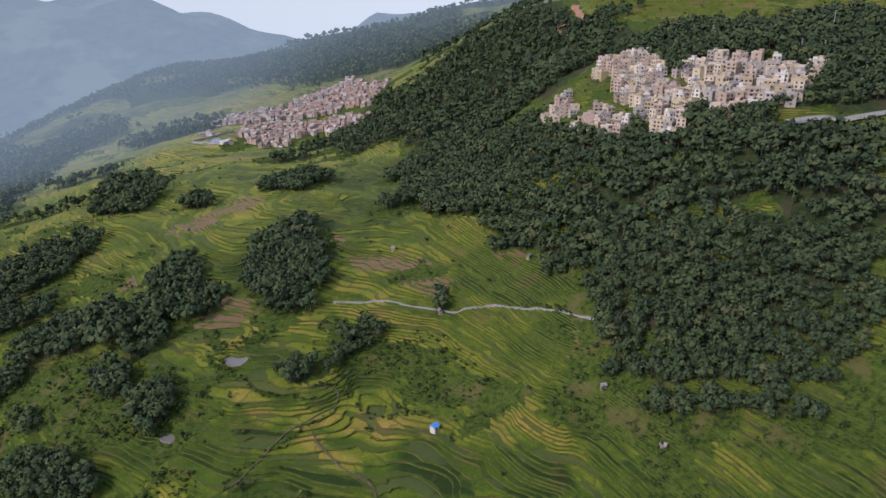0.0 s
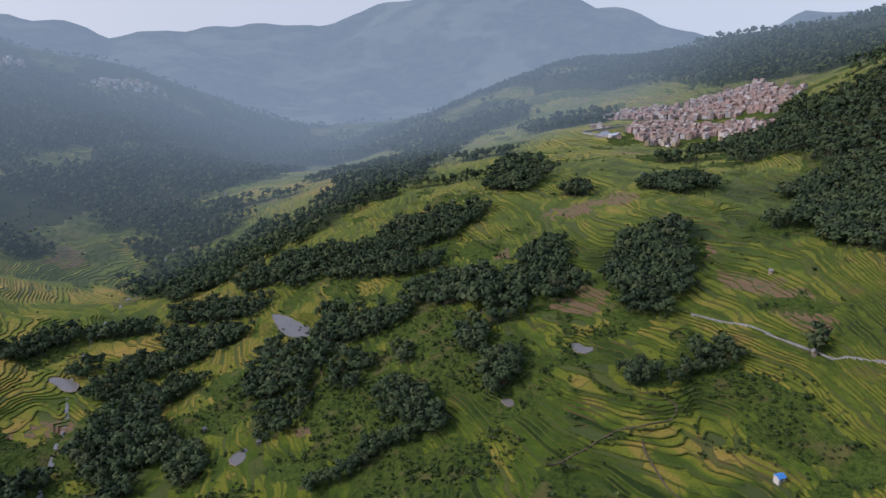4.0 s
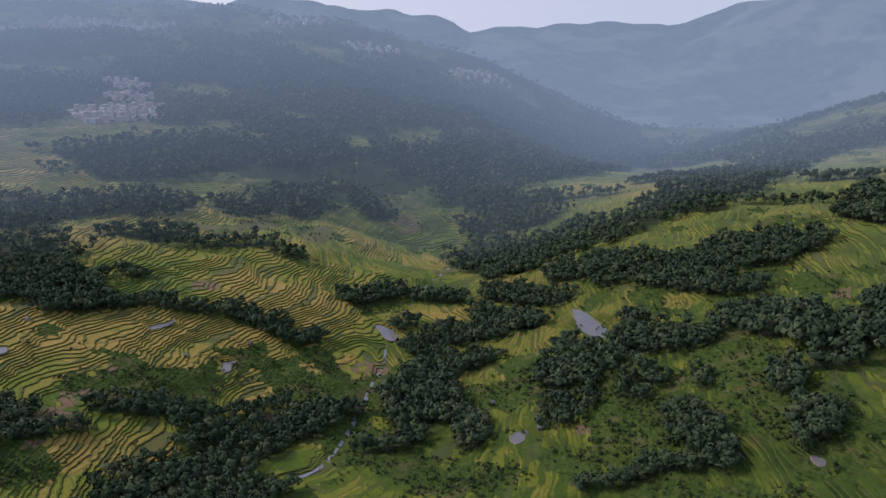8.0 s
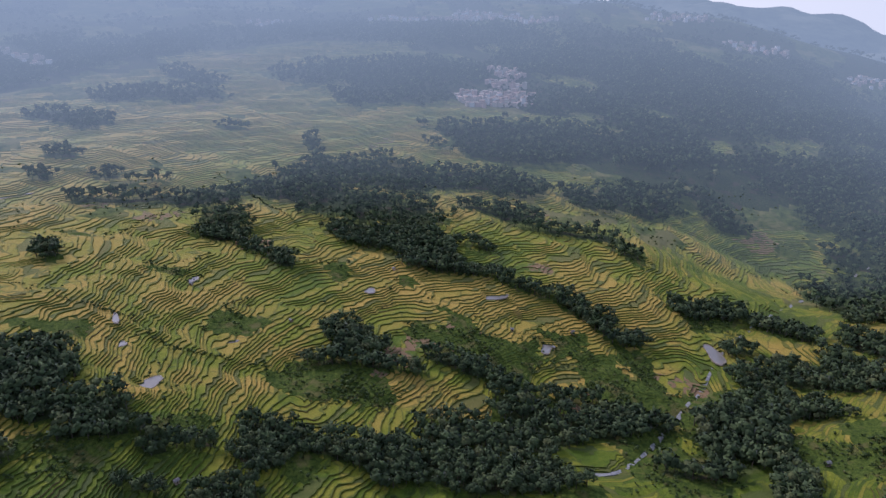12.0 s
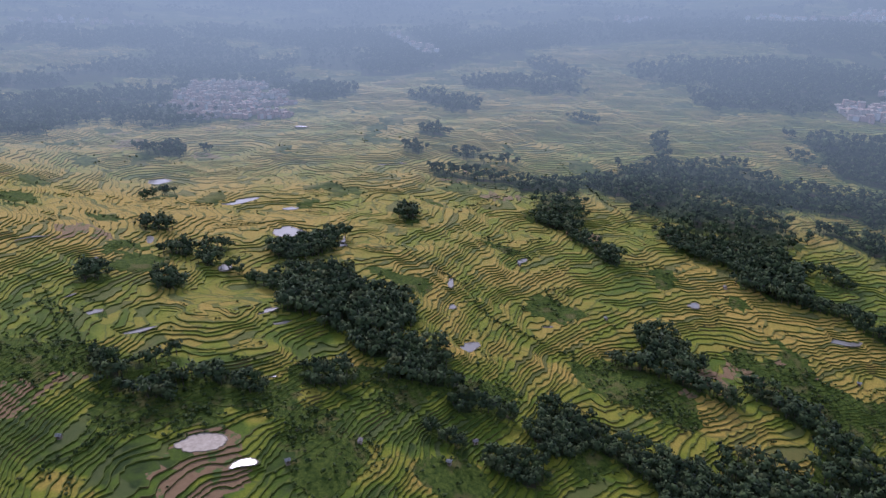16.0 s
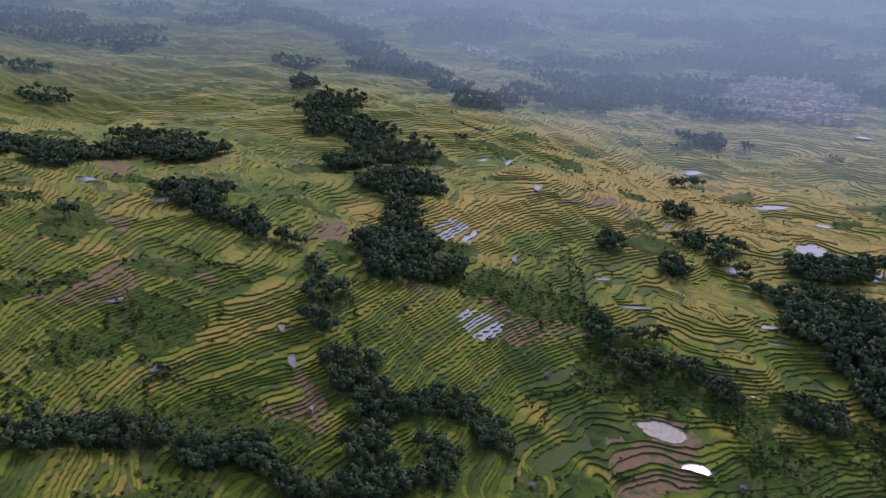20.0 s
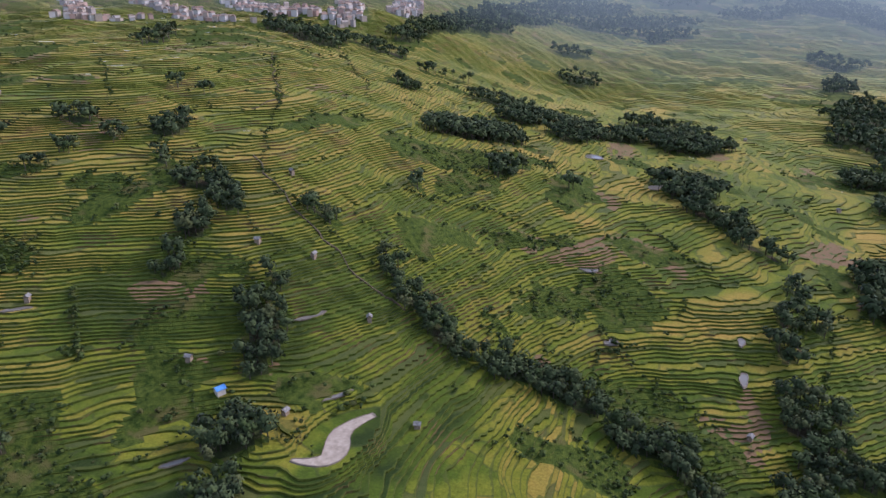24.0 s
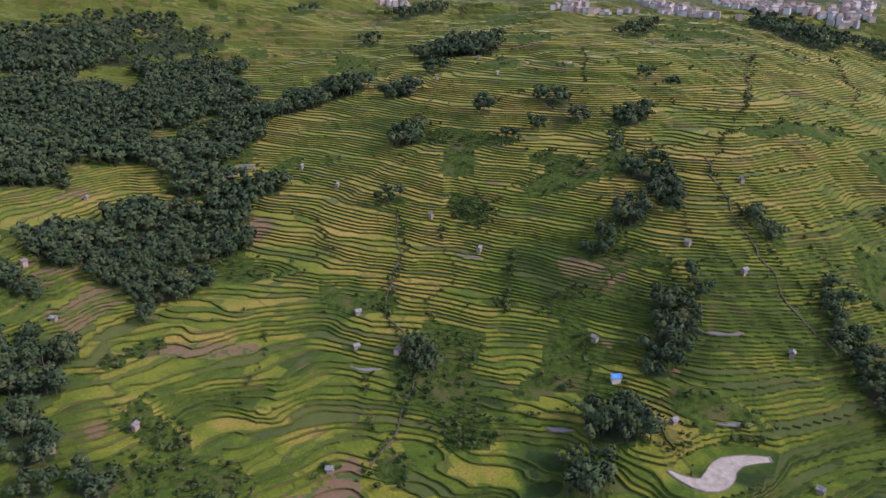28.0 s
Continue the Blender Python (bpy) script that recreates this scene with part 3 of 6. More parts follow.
def node(nt, kind, values=(), **props):
    n = nt.nodes.new(kind)
    for k, v in props.items():
        setattr(n, k, v)
    for k, v in dict(values).items():
        if isinstance(v, bpy.types.NodeSocket):
            nt.links.new(v, n.inputs[k])
        else:
            n.inputs[k].default_value = v
    return n


def maths(nt, op, a, b=0.0, c=0.0, clamp=False):
    n = node(nt, "ShaderNodeMath", operation=op, use_clamp=clamp)
    for i, v in enumerate((a, b, c)):
        if isinstance(v, bpy.types.NodeSocket):
            nt.links.new(v, n.inputs[i])
        else:
            n.inputs[i].default_value = v
    return n.outputs[0]


def mix(nt, fac, a, b, blend="MIX"):
    n = node(nt, "ShaderNodeMixRGB", blend_type=blend)
    for i, v in enumerate((fac, a, b)):
        if isinstance(v, bpy.types.NodeSocket):
            nt.links.new(v, n.inputs[i])
        else:
            n.inputs[i].default_value = v if i == 0 else (*v, 1)
    return n.outputs[0]


def ramp(nt, fac, stops):
    n = node(nt, "ShaderNodeValToRGB", {0: fac})
    e = n.color_ramp.elements
    while len(e) < len(stops):
        e.new(0.5)
    for el, (p, c) in zip(e, stops):
        el.position, el.color = p, (*c, 1)
    return n.outputs[0]


def grain(nt, vector, size, detail=3.0, rough=0.55):
    """Noise, about 0.3..0.7, with features of that size in metres."""
    return node(nt, "ShaderNodeTexNoise", {"Vector": vector, "Scale": 1.0 / size, "Detail": detail, "Roughness": rough}).outputs["Fac"]


def grazing_sheen(b, weight):
    """Sheen at grazing angles, put on leaves and rice in place of haze."""
    b.inputs["Sheen Weight"].default_value = weight
    b.inputs["Sheen Roughness"].default_value = 0.4
    b.inputs["Sheen Tint"].default_value = (0.80, 0.90, 1.0, 1)


def relief(nt, b, height, strength=0.4, distance=0.3):
    n = node(nt, "ShaderNodeBump", {"Height": height, "Strength": strength, "Distance": distance})
    nt.links.new(n.outputs[0], b.inputs["Normal"])


def position(nt):
    return node(nt, "ShaderNodeNewGeometry").outputs["Position"]


def rice_material():
    m, nt, b = material("rice_paddy", 0.85, 0.08)
    grazing_sheen(b, 0.0)
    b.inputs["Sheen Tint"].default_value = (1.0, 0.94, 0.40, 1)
    # sheen weight, which also carries the haze put on far paddies
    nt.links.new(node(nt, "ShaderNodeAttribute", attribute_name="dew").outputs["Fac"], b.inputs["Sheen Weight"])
    pos = position(nt)
    sep = node(nt, "ShaderNodeSeparateXYZ", {0: pos})
    level = maths(nt, "FLOOR", maths(nt, "MULTIPLY_ADD", sep.outputs["Z"], 2 / STEP, 0.25))
    # every paddy, a level cut across by bunds, ripens at its own pace
    cell = node(nt, "ShaderNodeCombineXYZ", {"X": maths(nt, "MULTIPLY", sep.outputs["X"], 1 / 30), "Y": maths(nt, "MULTIPLY", sep.outputs["Y"], 1 / 30), "Z": maths(nt, "MULTIPLY", level, 3.7)}).outputs[0]
    stray = node(nt, "ShaderNodeTexNoise", {"Vector": pos, "Scale": 1 / 14, "Detail": 2.0})
    cell = node(nt, "ShaderNodeVectorMath", {0: cell, 1: mix(nt, 0.28, (0, 0, 0), stray.outputs["Color"])}, operation="ADD").outputs[0]
    vor = node(nt, "ShaderNodeTexVoronoi", {"Vector": cell, "Scale": 1.0})
    edge = node(nt, "ShaderNodeTexVoronoi", {"Vector": cell, "Scale": 1.0}, feature="DISTANCE_TO_EDGE")
    rnd = node(nt, "ShaderNodeSeparateXYZ", {0: vor.outputs["Color"]})
    ripe = node(nt, "ShaderNodeAttribute", attribute_name="ripe").outputs["Fac"]
    soil = node(nt, "ShaderNodeAttribute", attribute_name="soil").outputs["Fac"]
    big = grain(nt, pos, 90.0, 4)
    v = maths(nt, "MULTIPLY_ADD", maths(nt, "SUBTRACT", rnd.outputs["X"], 0.5), 0.38, ripe)
    v = maths(nt, "MULTIPLY_ADD", maths(nt, "SUBTRACT", big, 0.5), 0.85, v)
    v = maths(nt, "MULTIPLY_ADD", maths(nt, "SUBTRACT", grain(nt, pos, 7.0, 5, 0.65), 0.5), 0.45, v, clamp=True)
    col = ramp(nt, v, [(0.0, (0.021, 0.040, 0.008)), (0.28, (0.070, 0.108, 0.010)), (0.48, (0.162, 0.174, 0.016)), (0.68, (0.235, 0.190, 0.030)), (1.0, (0.335, 0.222, 0.046))])
    tuft = grain(nt, pos, 0.9, 4, 0.7)
    col = mix(nt, 1.0, col, ramp(nt, tuft, [(0.3, (0.62, 0.62, 0.60)), (0.7, (1.25, 1.25, 1.2))]), "MULTIPLY")
    weeds = maths(nt, "GREATER_THAN", rnd.outputs["Z"], 0.90)
    col = mix(nt, maths(nt, "MULTIPLY", weeds, 0.8), col, mix(nt, grain(nt, pos, 3.0, 5, 0.7), (0.03, 0.055, 0.014), (0.10, 0.105, 0.035)))
    bund = maths(nt, "LESS_THAN", edge.outputs["Distance"], 0.017)
    col = mix(nt, maths(nt, "MULTIPLY", bund, 0.5), col, (0.045, 0.060, 0.018))
    lip = node(nt, "ShaderNodeAttribute", attribute_name="lip").outputs["Fac"]
    verge = maths(nt, "LESS_THAN", lip, maths(nt, "MULTIPLY", grain(nt, pos, 5.0, 3), 0.34))
    col = mix(nt, maths(nt, "MULTIPLY", verge, 0.75), col, mix(nt, grain(nt, pos, 2.0, 3), (0.036, 0.058, 0.010), (0.090, 0.105, 0.022)))
    bare = maths(nt, "GREATER_THAN", maths(nt, "MULTIPLY_ADD", rnd.outputs["Y"], 0.55, soil), 0.62)
    dirt = mix(nt, grain(nt, pos, 2.5, 5, 0.7), (0.105, 0.062, 0.032), (0.25, 0.158, 0.085))
    dirt = mix(nt, maths(nt, "GREATER_THAN", grain(nt, pos, 5.0, 4), 0.57), dirt, (0.07, 0.10, 0.025))
    col = mix(nt, bare, col, dirt)
    nt.links.new(col, b.inputs["Base Color"])
    relief(nt, b, maths(nt, "ADD", tuft, grain(nt, pos, 0.35, 2)), 0.6, 0.35)
    return m


def cover_material(name, dark, light, dry, size=4.0, dry_at=0.62):
    """Grass, scrub and earth of banks and wild ground."""
    m, nt, b = material(name, 0.95, 0.08)
    pos = position(nt)
    col = mix(nt, ramp(nt, grain(nt, pos, size, 5, 0.7), [(0.35, (0, 0, 0)), (0.65, (1, 1, 1))]), dark, light)
    col = mix(nt, ramp(nt, grain(nt, pos, size * 6, 4, 0.6), [(dry_at - 0.05, (0, 0, 0)), (dry_at + 0.04, (1, 1, 1))]), col, dry)
    nt.links.new(col, b.inputs["Base Color"])
    relief(nt, b, grain(nt, pos, size / 4, 4, 0.7), 0.8, 0.8)
    return m


def leaf_material(name, dark, light, odd, size=2.2, gloss=0.04):
    m, nt, b = material(name, 0.85, 0.08)
    grazing_sheen(b, gloss)
    geo = node(nt, "ShaderNodeNewGeometry")
    tint = node(nt, "ShaderNodeAttribute", attribute_name="tint").outputs["Fac"]
    col = mix(nt, geo.outputs["Random Per Island"], dark, light)
    col = mix(nt, ramp(nt, tint, [(0.86, (0, 0, 0)), (1.0, (0.6, 0.6, 0.6))]), col, odd)
    col = mix(nt, 1.0, col, ramp(nt, tint, [(0.0, (0.74, 0.77, 0.80)), (0.8, (1.2, 1.18, 1.08))]), "MULTIPLY")
    col = mix(nt, 0.5, col, ramp(nt, grain(nt, geo.outputs["Position"], size, 4, 0.7), [(0.3, (0.4, 0.4, 0.4)), (0.7, (1.4, 1.4, 1.3))]), "MULTIPLY")
    nt.links.new(col, b.inputs["Base Color"])
    b.inputs["Subsurface Weight"].default_value = 0.0
    return m


def wall_material(name, base, stain, amount=0.5):
    m, nt, b = material(name, 0.85, 0.25)
    pos = position(nt)
    rnd = node(nt, "ShaderNodeObjectInfo").outputs["Random"]
    col = mix(nt, ramp(nt, grain(nt, pos, 1.6, 5, 0.7), [(0.45, (0, 0, 0)), (0.75, (amount, amount, amount))]), base, stain)
    col = mix(nt, 1.0, col, ramp(nt, rnd, [(0, (0.72, 0.70, 0.68)), (1, (1.1, 1.1, 1.1))]), "MULTIPLY")
    nt.links.new(col, b.inputs["Base Color"])
    relief(nt, b, grain(nt, pos, 0.25, 3), 0.2, 0.03)
    return m


def plain_material(name, a, c, size=0.6, rough=0.8, spec=0.3, metal=0.0):
    m, nt, b = material(name, rough, spec)
    pos = position(nt)
    nt.links.new(mix(nt, ramp(nt, grain(nt, pos, size, 4, 0.65), [(0.35, (0, 0, 0)), (0.65, (1, 1, 1))]), a, c), b.inputs["Base Color"])
    b.inputs["Metallic"].default_value = metal
    relief(nt, b, grain(nt, pos, size / 3, 3), 0.25, 0.05)
    return m


def water_material(name, base, rough=0.06):
    m, nt, b = material(name, rough, 0.5)
    pos = position(nt)
    nt.links.new(mix(nt, grain(nt, pos, 9.0, 4), base, tuple(v * 1.5 for v in base)), b.inputs["Base Color"])
    b.inputs["IOR"].default_value = 1.33
    relief(nt, b, grain(nt, pos, 0.8, 2), 0.05, 0.02)
    return m


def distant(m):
    """The same surface as far backdrop, with haze mixed in as emission by distance."""
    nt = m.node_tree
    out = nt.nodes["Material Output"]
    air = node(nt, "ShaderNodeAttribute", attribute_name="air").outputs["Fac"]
    shine = node(nt, "ShaderNodeEmission", {"Color": (*HAZE_EMISSION, 1), "Strength": 1.0})
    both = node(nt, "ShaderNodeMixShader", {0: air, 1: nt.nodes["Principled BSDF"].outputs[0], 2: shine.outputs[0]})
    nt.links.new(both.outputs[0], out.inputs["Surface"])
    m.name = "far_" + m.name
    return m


# colour that the far materials emit in place of haze
HAZE_EMISSION = (0.255, 0.335, 0.382)
RICE = rice_material()
BANK = cover_material("terrace_bank", (0.048, 0.074, 0.012), (0.126, 0.144, 0.023), (0.150, 0.108, 0.044), 3.0, 0.60)
SCRUB = cover_material("scrub_ground", (0.020, 0.042, 0.007), (0.090, 0.116, 0.018), (0.105, 0.098, 0.030), 2.2, 0.60)
FLOOR = cover_material("woodland_floor", (0.022, 0.034, 0.012), (0.052, 0.066, 0.022), (0.060, 0.050, 0.028), 2.6, 0.60)
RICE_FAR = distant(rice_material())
# base colours paler than BANK: haze painted in to soften far lines
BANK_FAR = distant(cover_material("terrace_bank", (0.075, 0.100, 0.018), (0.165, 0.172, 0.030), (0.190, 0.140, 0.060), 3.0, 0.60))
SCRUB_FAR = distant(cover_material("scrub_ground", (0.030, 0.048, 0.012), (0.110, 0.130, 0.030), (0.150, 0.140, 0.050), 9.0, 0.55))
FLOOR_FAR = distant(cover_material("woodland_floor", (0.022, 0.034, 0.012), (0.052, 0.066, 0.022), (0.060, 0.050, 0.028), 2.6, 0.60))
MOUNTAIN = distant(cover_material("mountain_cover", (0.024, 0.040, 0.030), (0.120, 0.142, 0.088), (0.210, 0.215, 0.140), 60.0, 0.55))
WATER = water_material("pond_water", (0.14, 0.13, 0.11), 0.12)
FLOOD = water_material("flooded_paddy_water", (0.24, 0.23, 0.21), 0.08)
PALE_MUD = plain_material("pale_wet_silt", (0.27, 0.22, 0.165), (0.42, 0.35, 0.27), 2.0, 0.7, 0.2)
MUD = plain_material("wet_mud", (0.13, 0.10, 0.07), (0.22, 0.18, 0.13), 1.5, 0.6)
LEAF_NEAR = leaf_material("broad_leaves", (0.039, 0.056, 0.027), (0.062, 0.086, 0.036), (0.090, 0.092, 0.042), 2.2, 0.04)
LEAF = leaf_material("broad_leaves", (0.034, 0.054, 0.022), (0.070, 0.101, 0.038), (0.100, 0.100, 0.045), 2.2, 0.02)
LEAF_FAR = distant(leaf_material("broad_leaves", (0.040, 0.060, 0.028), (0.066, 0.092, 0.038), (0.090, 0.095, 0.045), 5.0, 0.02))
BUSH = leaf_material("bush_leaves", (0.024, 0.042, 0.012), (0.070, 0.095, 0.026), (0.10, 0.09, 0.035))
BARK = plain_material("bark", (0.055, 0.042, 0.030), (0.12, 0.10, 0.08), 0.5, 0.9, 0.1)
TRACK = plain_material("pale_concrete_path", (0.17, 0.16, 0.13), (0.33, 0.31, 0.27), 1.2, 0.85)
STREAM_BED = plain_material("wet_stream_stones", (0.09, 0.09, 0.08), (0.27, 0.26, 0.24), 1.6, 0.5, 0.4)
EARTH = plain_material("trodden_earth", (0.07, 0.055, 0.034), (0.14, 0.11, 0.07), 1.5, 0.95, 0.1)
RED_EARTH = plain_material("red_earth", (0.26, 0.12, 0.07), (0.40, 0.22, 0.14), 3.0, 0.95, 0.1)
WALLS = [wall_material("cream_render", (0.60, 0.49, 0.34), (0.38, 0.31, 0.22)),
         wall_material("beige_render", (0.53, 0.43, 0.31), (0.32, 0.26, 0.19)),
         wall_material("grey_render", (0.42, 0.365, 0.30), (0.24, 0.21, 0.175)),
         wall_material("white_tile", (0.64, 0.58, 0.49), (0.48, 0.42, 0.34), 0.35),
         wall_material("tan_brick", (0.47, 0.345, 0.255), (0.30, 0.215, 0.16), 0.7),
         wall_material("ochre_render", (0.52, 0.41, 0.25), (0.33, 0.26, 0.18))]
ROOF_FLAT = plain_material("roof_concrete", (0.26, 0.24, 0.22), (0.44, 0.41, 0.37), 2.0, 0.9, 0.15)
ROOF_TILE = plain_material("grey_roof_tile", (0.11, 0.10, 0.095), (0.24, 0.21, 0.19), 0.7, 0.9, 0.15)
ROOF_TIN = plain_material("pale_roof_sheet", (0.50, 0.51, 0.53), (0.66, 0.66, 0.67), 1.2, 0.55, 0.4)
ROOF_BLUE = plain_material("blue_roof_sheet", (0.05, 0.20, 0.50), (0.10, 0.30, 0.62), 1.0, 0.5, 0.4)
PANE = plain_material("window_glass", (0.020, 0.024, 0.028), (0.050, 0.055, 0.060), 1.0, 0.15, 0.5)
DOOR = plain_material("dark_wood_door", (0.07, 0.045, 0.03), (0.14, 0.10, 0.07), 0.4, 0.7)
STEEL = plain_material("galvanised_steel", (0.45, 0.46, 0.47), (0.60, 0.60, 0.60), 0.5, 0.45, 0.5, 0.6)
MUD_WALL = plain_material("mud_brick_wall", (0.20, 0.15, 0.10), (0.32, 0.25, 0.18), 0.8, 0.9, 0.1)
THATCH = plain_material("weathered_sheet_roof", (0.13, 0.125, 0.115), (0.30, 0.285, 0.26), 0.8, 0.9, 0.15)



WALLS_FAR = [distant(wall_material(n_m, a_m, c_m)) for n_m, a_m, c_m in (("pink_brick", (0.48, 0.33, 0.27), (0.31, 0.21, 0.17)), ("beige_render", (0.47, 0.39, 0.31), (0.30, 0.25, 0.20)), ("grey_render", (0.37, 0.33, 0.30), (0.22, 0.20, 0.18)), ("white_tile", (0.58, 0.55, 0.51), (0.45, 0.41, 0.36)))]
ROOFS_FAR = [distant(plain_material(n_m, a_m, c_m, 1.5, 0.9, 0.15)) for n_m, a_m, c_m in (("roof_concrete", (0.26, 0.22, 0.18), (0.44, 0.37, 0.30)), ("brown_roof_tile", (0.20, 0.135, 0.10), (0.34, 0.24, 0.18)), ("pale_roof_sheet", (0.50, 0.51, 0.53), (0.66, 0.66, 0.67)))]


def haze_start(x, y):
    """Distance at which the emitted haze sets in: nearer over the western valley."""
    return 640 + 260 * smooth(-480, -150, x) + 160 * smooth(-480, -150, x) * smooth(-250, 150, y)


def near_strip(x, y, strips, wobble=0.5, size=16.0):
    """1 in the middle of the nearest strip, 0 at its edge, less outside (to -2)."""
    best = np.full(x.shape, -2.0)
    rough = 0.75 * ripple(x, y, size, 11) + 0.5 * ripple(x, y, size * 2.6, 12)
    for x1, y1, x2, y2, half in strips:
        pad = half * 3 + 2
        near = np.where((x > min(x1, x2) - pad) & (x < max(x1, x2) + pad) & (y > min(y1, y2) - pad) & (y < max(y1, y2) + pad))[0]
        if not near.size:
            continue
        dx, dy = x2 - x1, y2 - y1
        s = np.clip(((x[near] - x1) * dx + (y[near] - y1) * dy) / max(dx * dx + dy * dy, 1e-6), 0, 1)
        d = np.hypot(x[near] - x1 - s * dx, y[near] - y1 - s * dy)
        best[near] = np.maximum(best[near], 1 - d / half + wobble * rough[near])
    return best


def oval(x, y, ponds_row):
    """Distance from an oval's middle, 1 on its rim."""
    cx, cy, rx, ry, turn = ponds_row
    c, s = math.cos(radians(turn)), math.sin(radians(turn))
    u, v = (x - cx) * c + (y - cy) * s, -(x - cx) * s + (y - cy) * c
    return np.hypot(u / rx, v / ry)


POND_LEVEL = [(math.floor(float(land(np.array([p[0]]), np.array([p[1]]))[0]) / STEP) + 0.5) * STEP for p in PONDS]


def ground_at(x, y):
    """Height of the land with its pond basins and stream bed."""
    x, y = np.asarray(x, float).ravel(), np.asarray(y, float).ravel()
    z = land(x, y)
    for row, level in zip(PONDS, POND_LEVEL):
        reach_p = 1.9 * max(row[2], row[3]) + 2
        near = np.where((abs(x - row[0]) < reach_p) & (abs(y - row[1]) < reach_p))[0]
        if near.size:
            k = 1 - smooth(1.15, 1.6, oval(x[near], y[near], row))
            z[near] = z[near] * (1 - k) + level * k
    for (x1, y1), (x2, y2) in zip(STREAM, STREAM[1:]):
        near = np.where((x > min(x1, x2) - 16) & (x < max(x1, x2) + 16) & (y > min(y1, y2) - 16) & (y < max(y1, y2) + 16))[0]
        if near.size:
            s = np.clip(((x[near] - x1) * (x2 - x1) + (y[near] - y1) * (y2 - y1)) / ((x2 - x1) ** 2 + (y2 - y1) ** 2), 0, 1)
            d = np.hypot(x[near] - x1 - s * (x2 - x1), y[near] - y1 - s * (y2 - y1))
            z[near] = np.minimum(z[near], land(x1 + s * (x2 - x1), y1 + s * (y2 - y1)) - 2.5 + d * 0.35)
    return z


def mesh_of(name, verts, sizes, corners, mats, mat_index=None, attributes=(), normals=None):
    """A mesh from flat arrays: all corners in a row, polygon by polygon."""
    me = bpy.data.meshes.new(name)
    verts, sizes, corners = np.asarray(verts, np.float32), np.asarray(sizes, np.int32), np.asarray(corners, np.int32)
    me.vertices.add(len(verts))
    me.vertices.foreach_set("co", verts.ravel())
    me.loops.add(len(corners))
    me.loops.foreach_set("vertex_index", corners)
    me.polygons.add(len(sizes))
    me.polygons.foreach_set("loop_start", np.r_[0, np.cumsum(sizes)[:-1]].astype(np.int32))
    for mt in mats:
        me.materials.append(mt)
    if mat_index is not None:
        me.polygons.foreach_set("material_index", np.asarray(mat_index, np.int32))
    for key, values in dict(attributes).items():
        me.attributes.new(key, "FLOAT", "POINT").data.foreach_set("value", np.asarray(values, np.float32))
    # share of painted haze emission, growing with distance from the origin
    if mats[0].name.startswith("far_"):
        thick = np.clip(np.hypot(verts[:, 0], verts[:, 1]) - haze_start(verts[:, 0], verts[:, 1]), 0, 1900)
        sunward = smooth(0.55, 1.0, -(0.85 * verts[:, 0] + 0.53 * verts[:, 1]) / np.maximum(np.hypot(verts[:, 0], verts[:, 1]), 1))      # emitted haze thickened to the southwest, for the glow towards the sun
        me.attributes.new("air", "FLOAT", "POINT").data.foreach_set("value", (1 - np.exp(-thick / (1200 - 420 * sunward))).astype(np.float32))
    if name not in ("ground", "backdrop"):
        me.polygons.foreach_set("use_smooth", np.zeros(len(sizes), bool))
    me.update(calc_edges=True)
    if normals is not None:
        me.polygons.foreach_set("use_smooth", np.ones(len(sizes), bool))
        me.normals_split_custom_set_from_vertices(np.asarray(normals, np.float32))
    return me


def wood_cover(x, y):
    """As near_strip, for the planted strips and for the wild slopes with their clearings."""
    planted = near_strip(x, y, ALL_WOODS)
    slope = near_strip(x, y, WILDS, 0.2, 120)
    clump = ripple(x, y, 110, 51) * 0.55 + ripple(x, y, 44, 52) * 0.45
    beyond = smooth(1400, 1650, np.hypot(x, y)) * 1.5 - 0.5
    return np.maximum(planted, np.minimum(np.maximum(slope, beyond), clump * 2 + 0.35))


# ---- the ground: one sheet, cut into stepped paddies wherever no wood or scrub stands ----
ALL_WOODS = [s for strips in WOODS.values() for s in strips]
RIPE = [s for k in ("ripe", "ripe_low", "ripe_south") for s in PATCHES[k]]


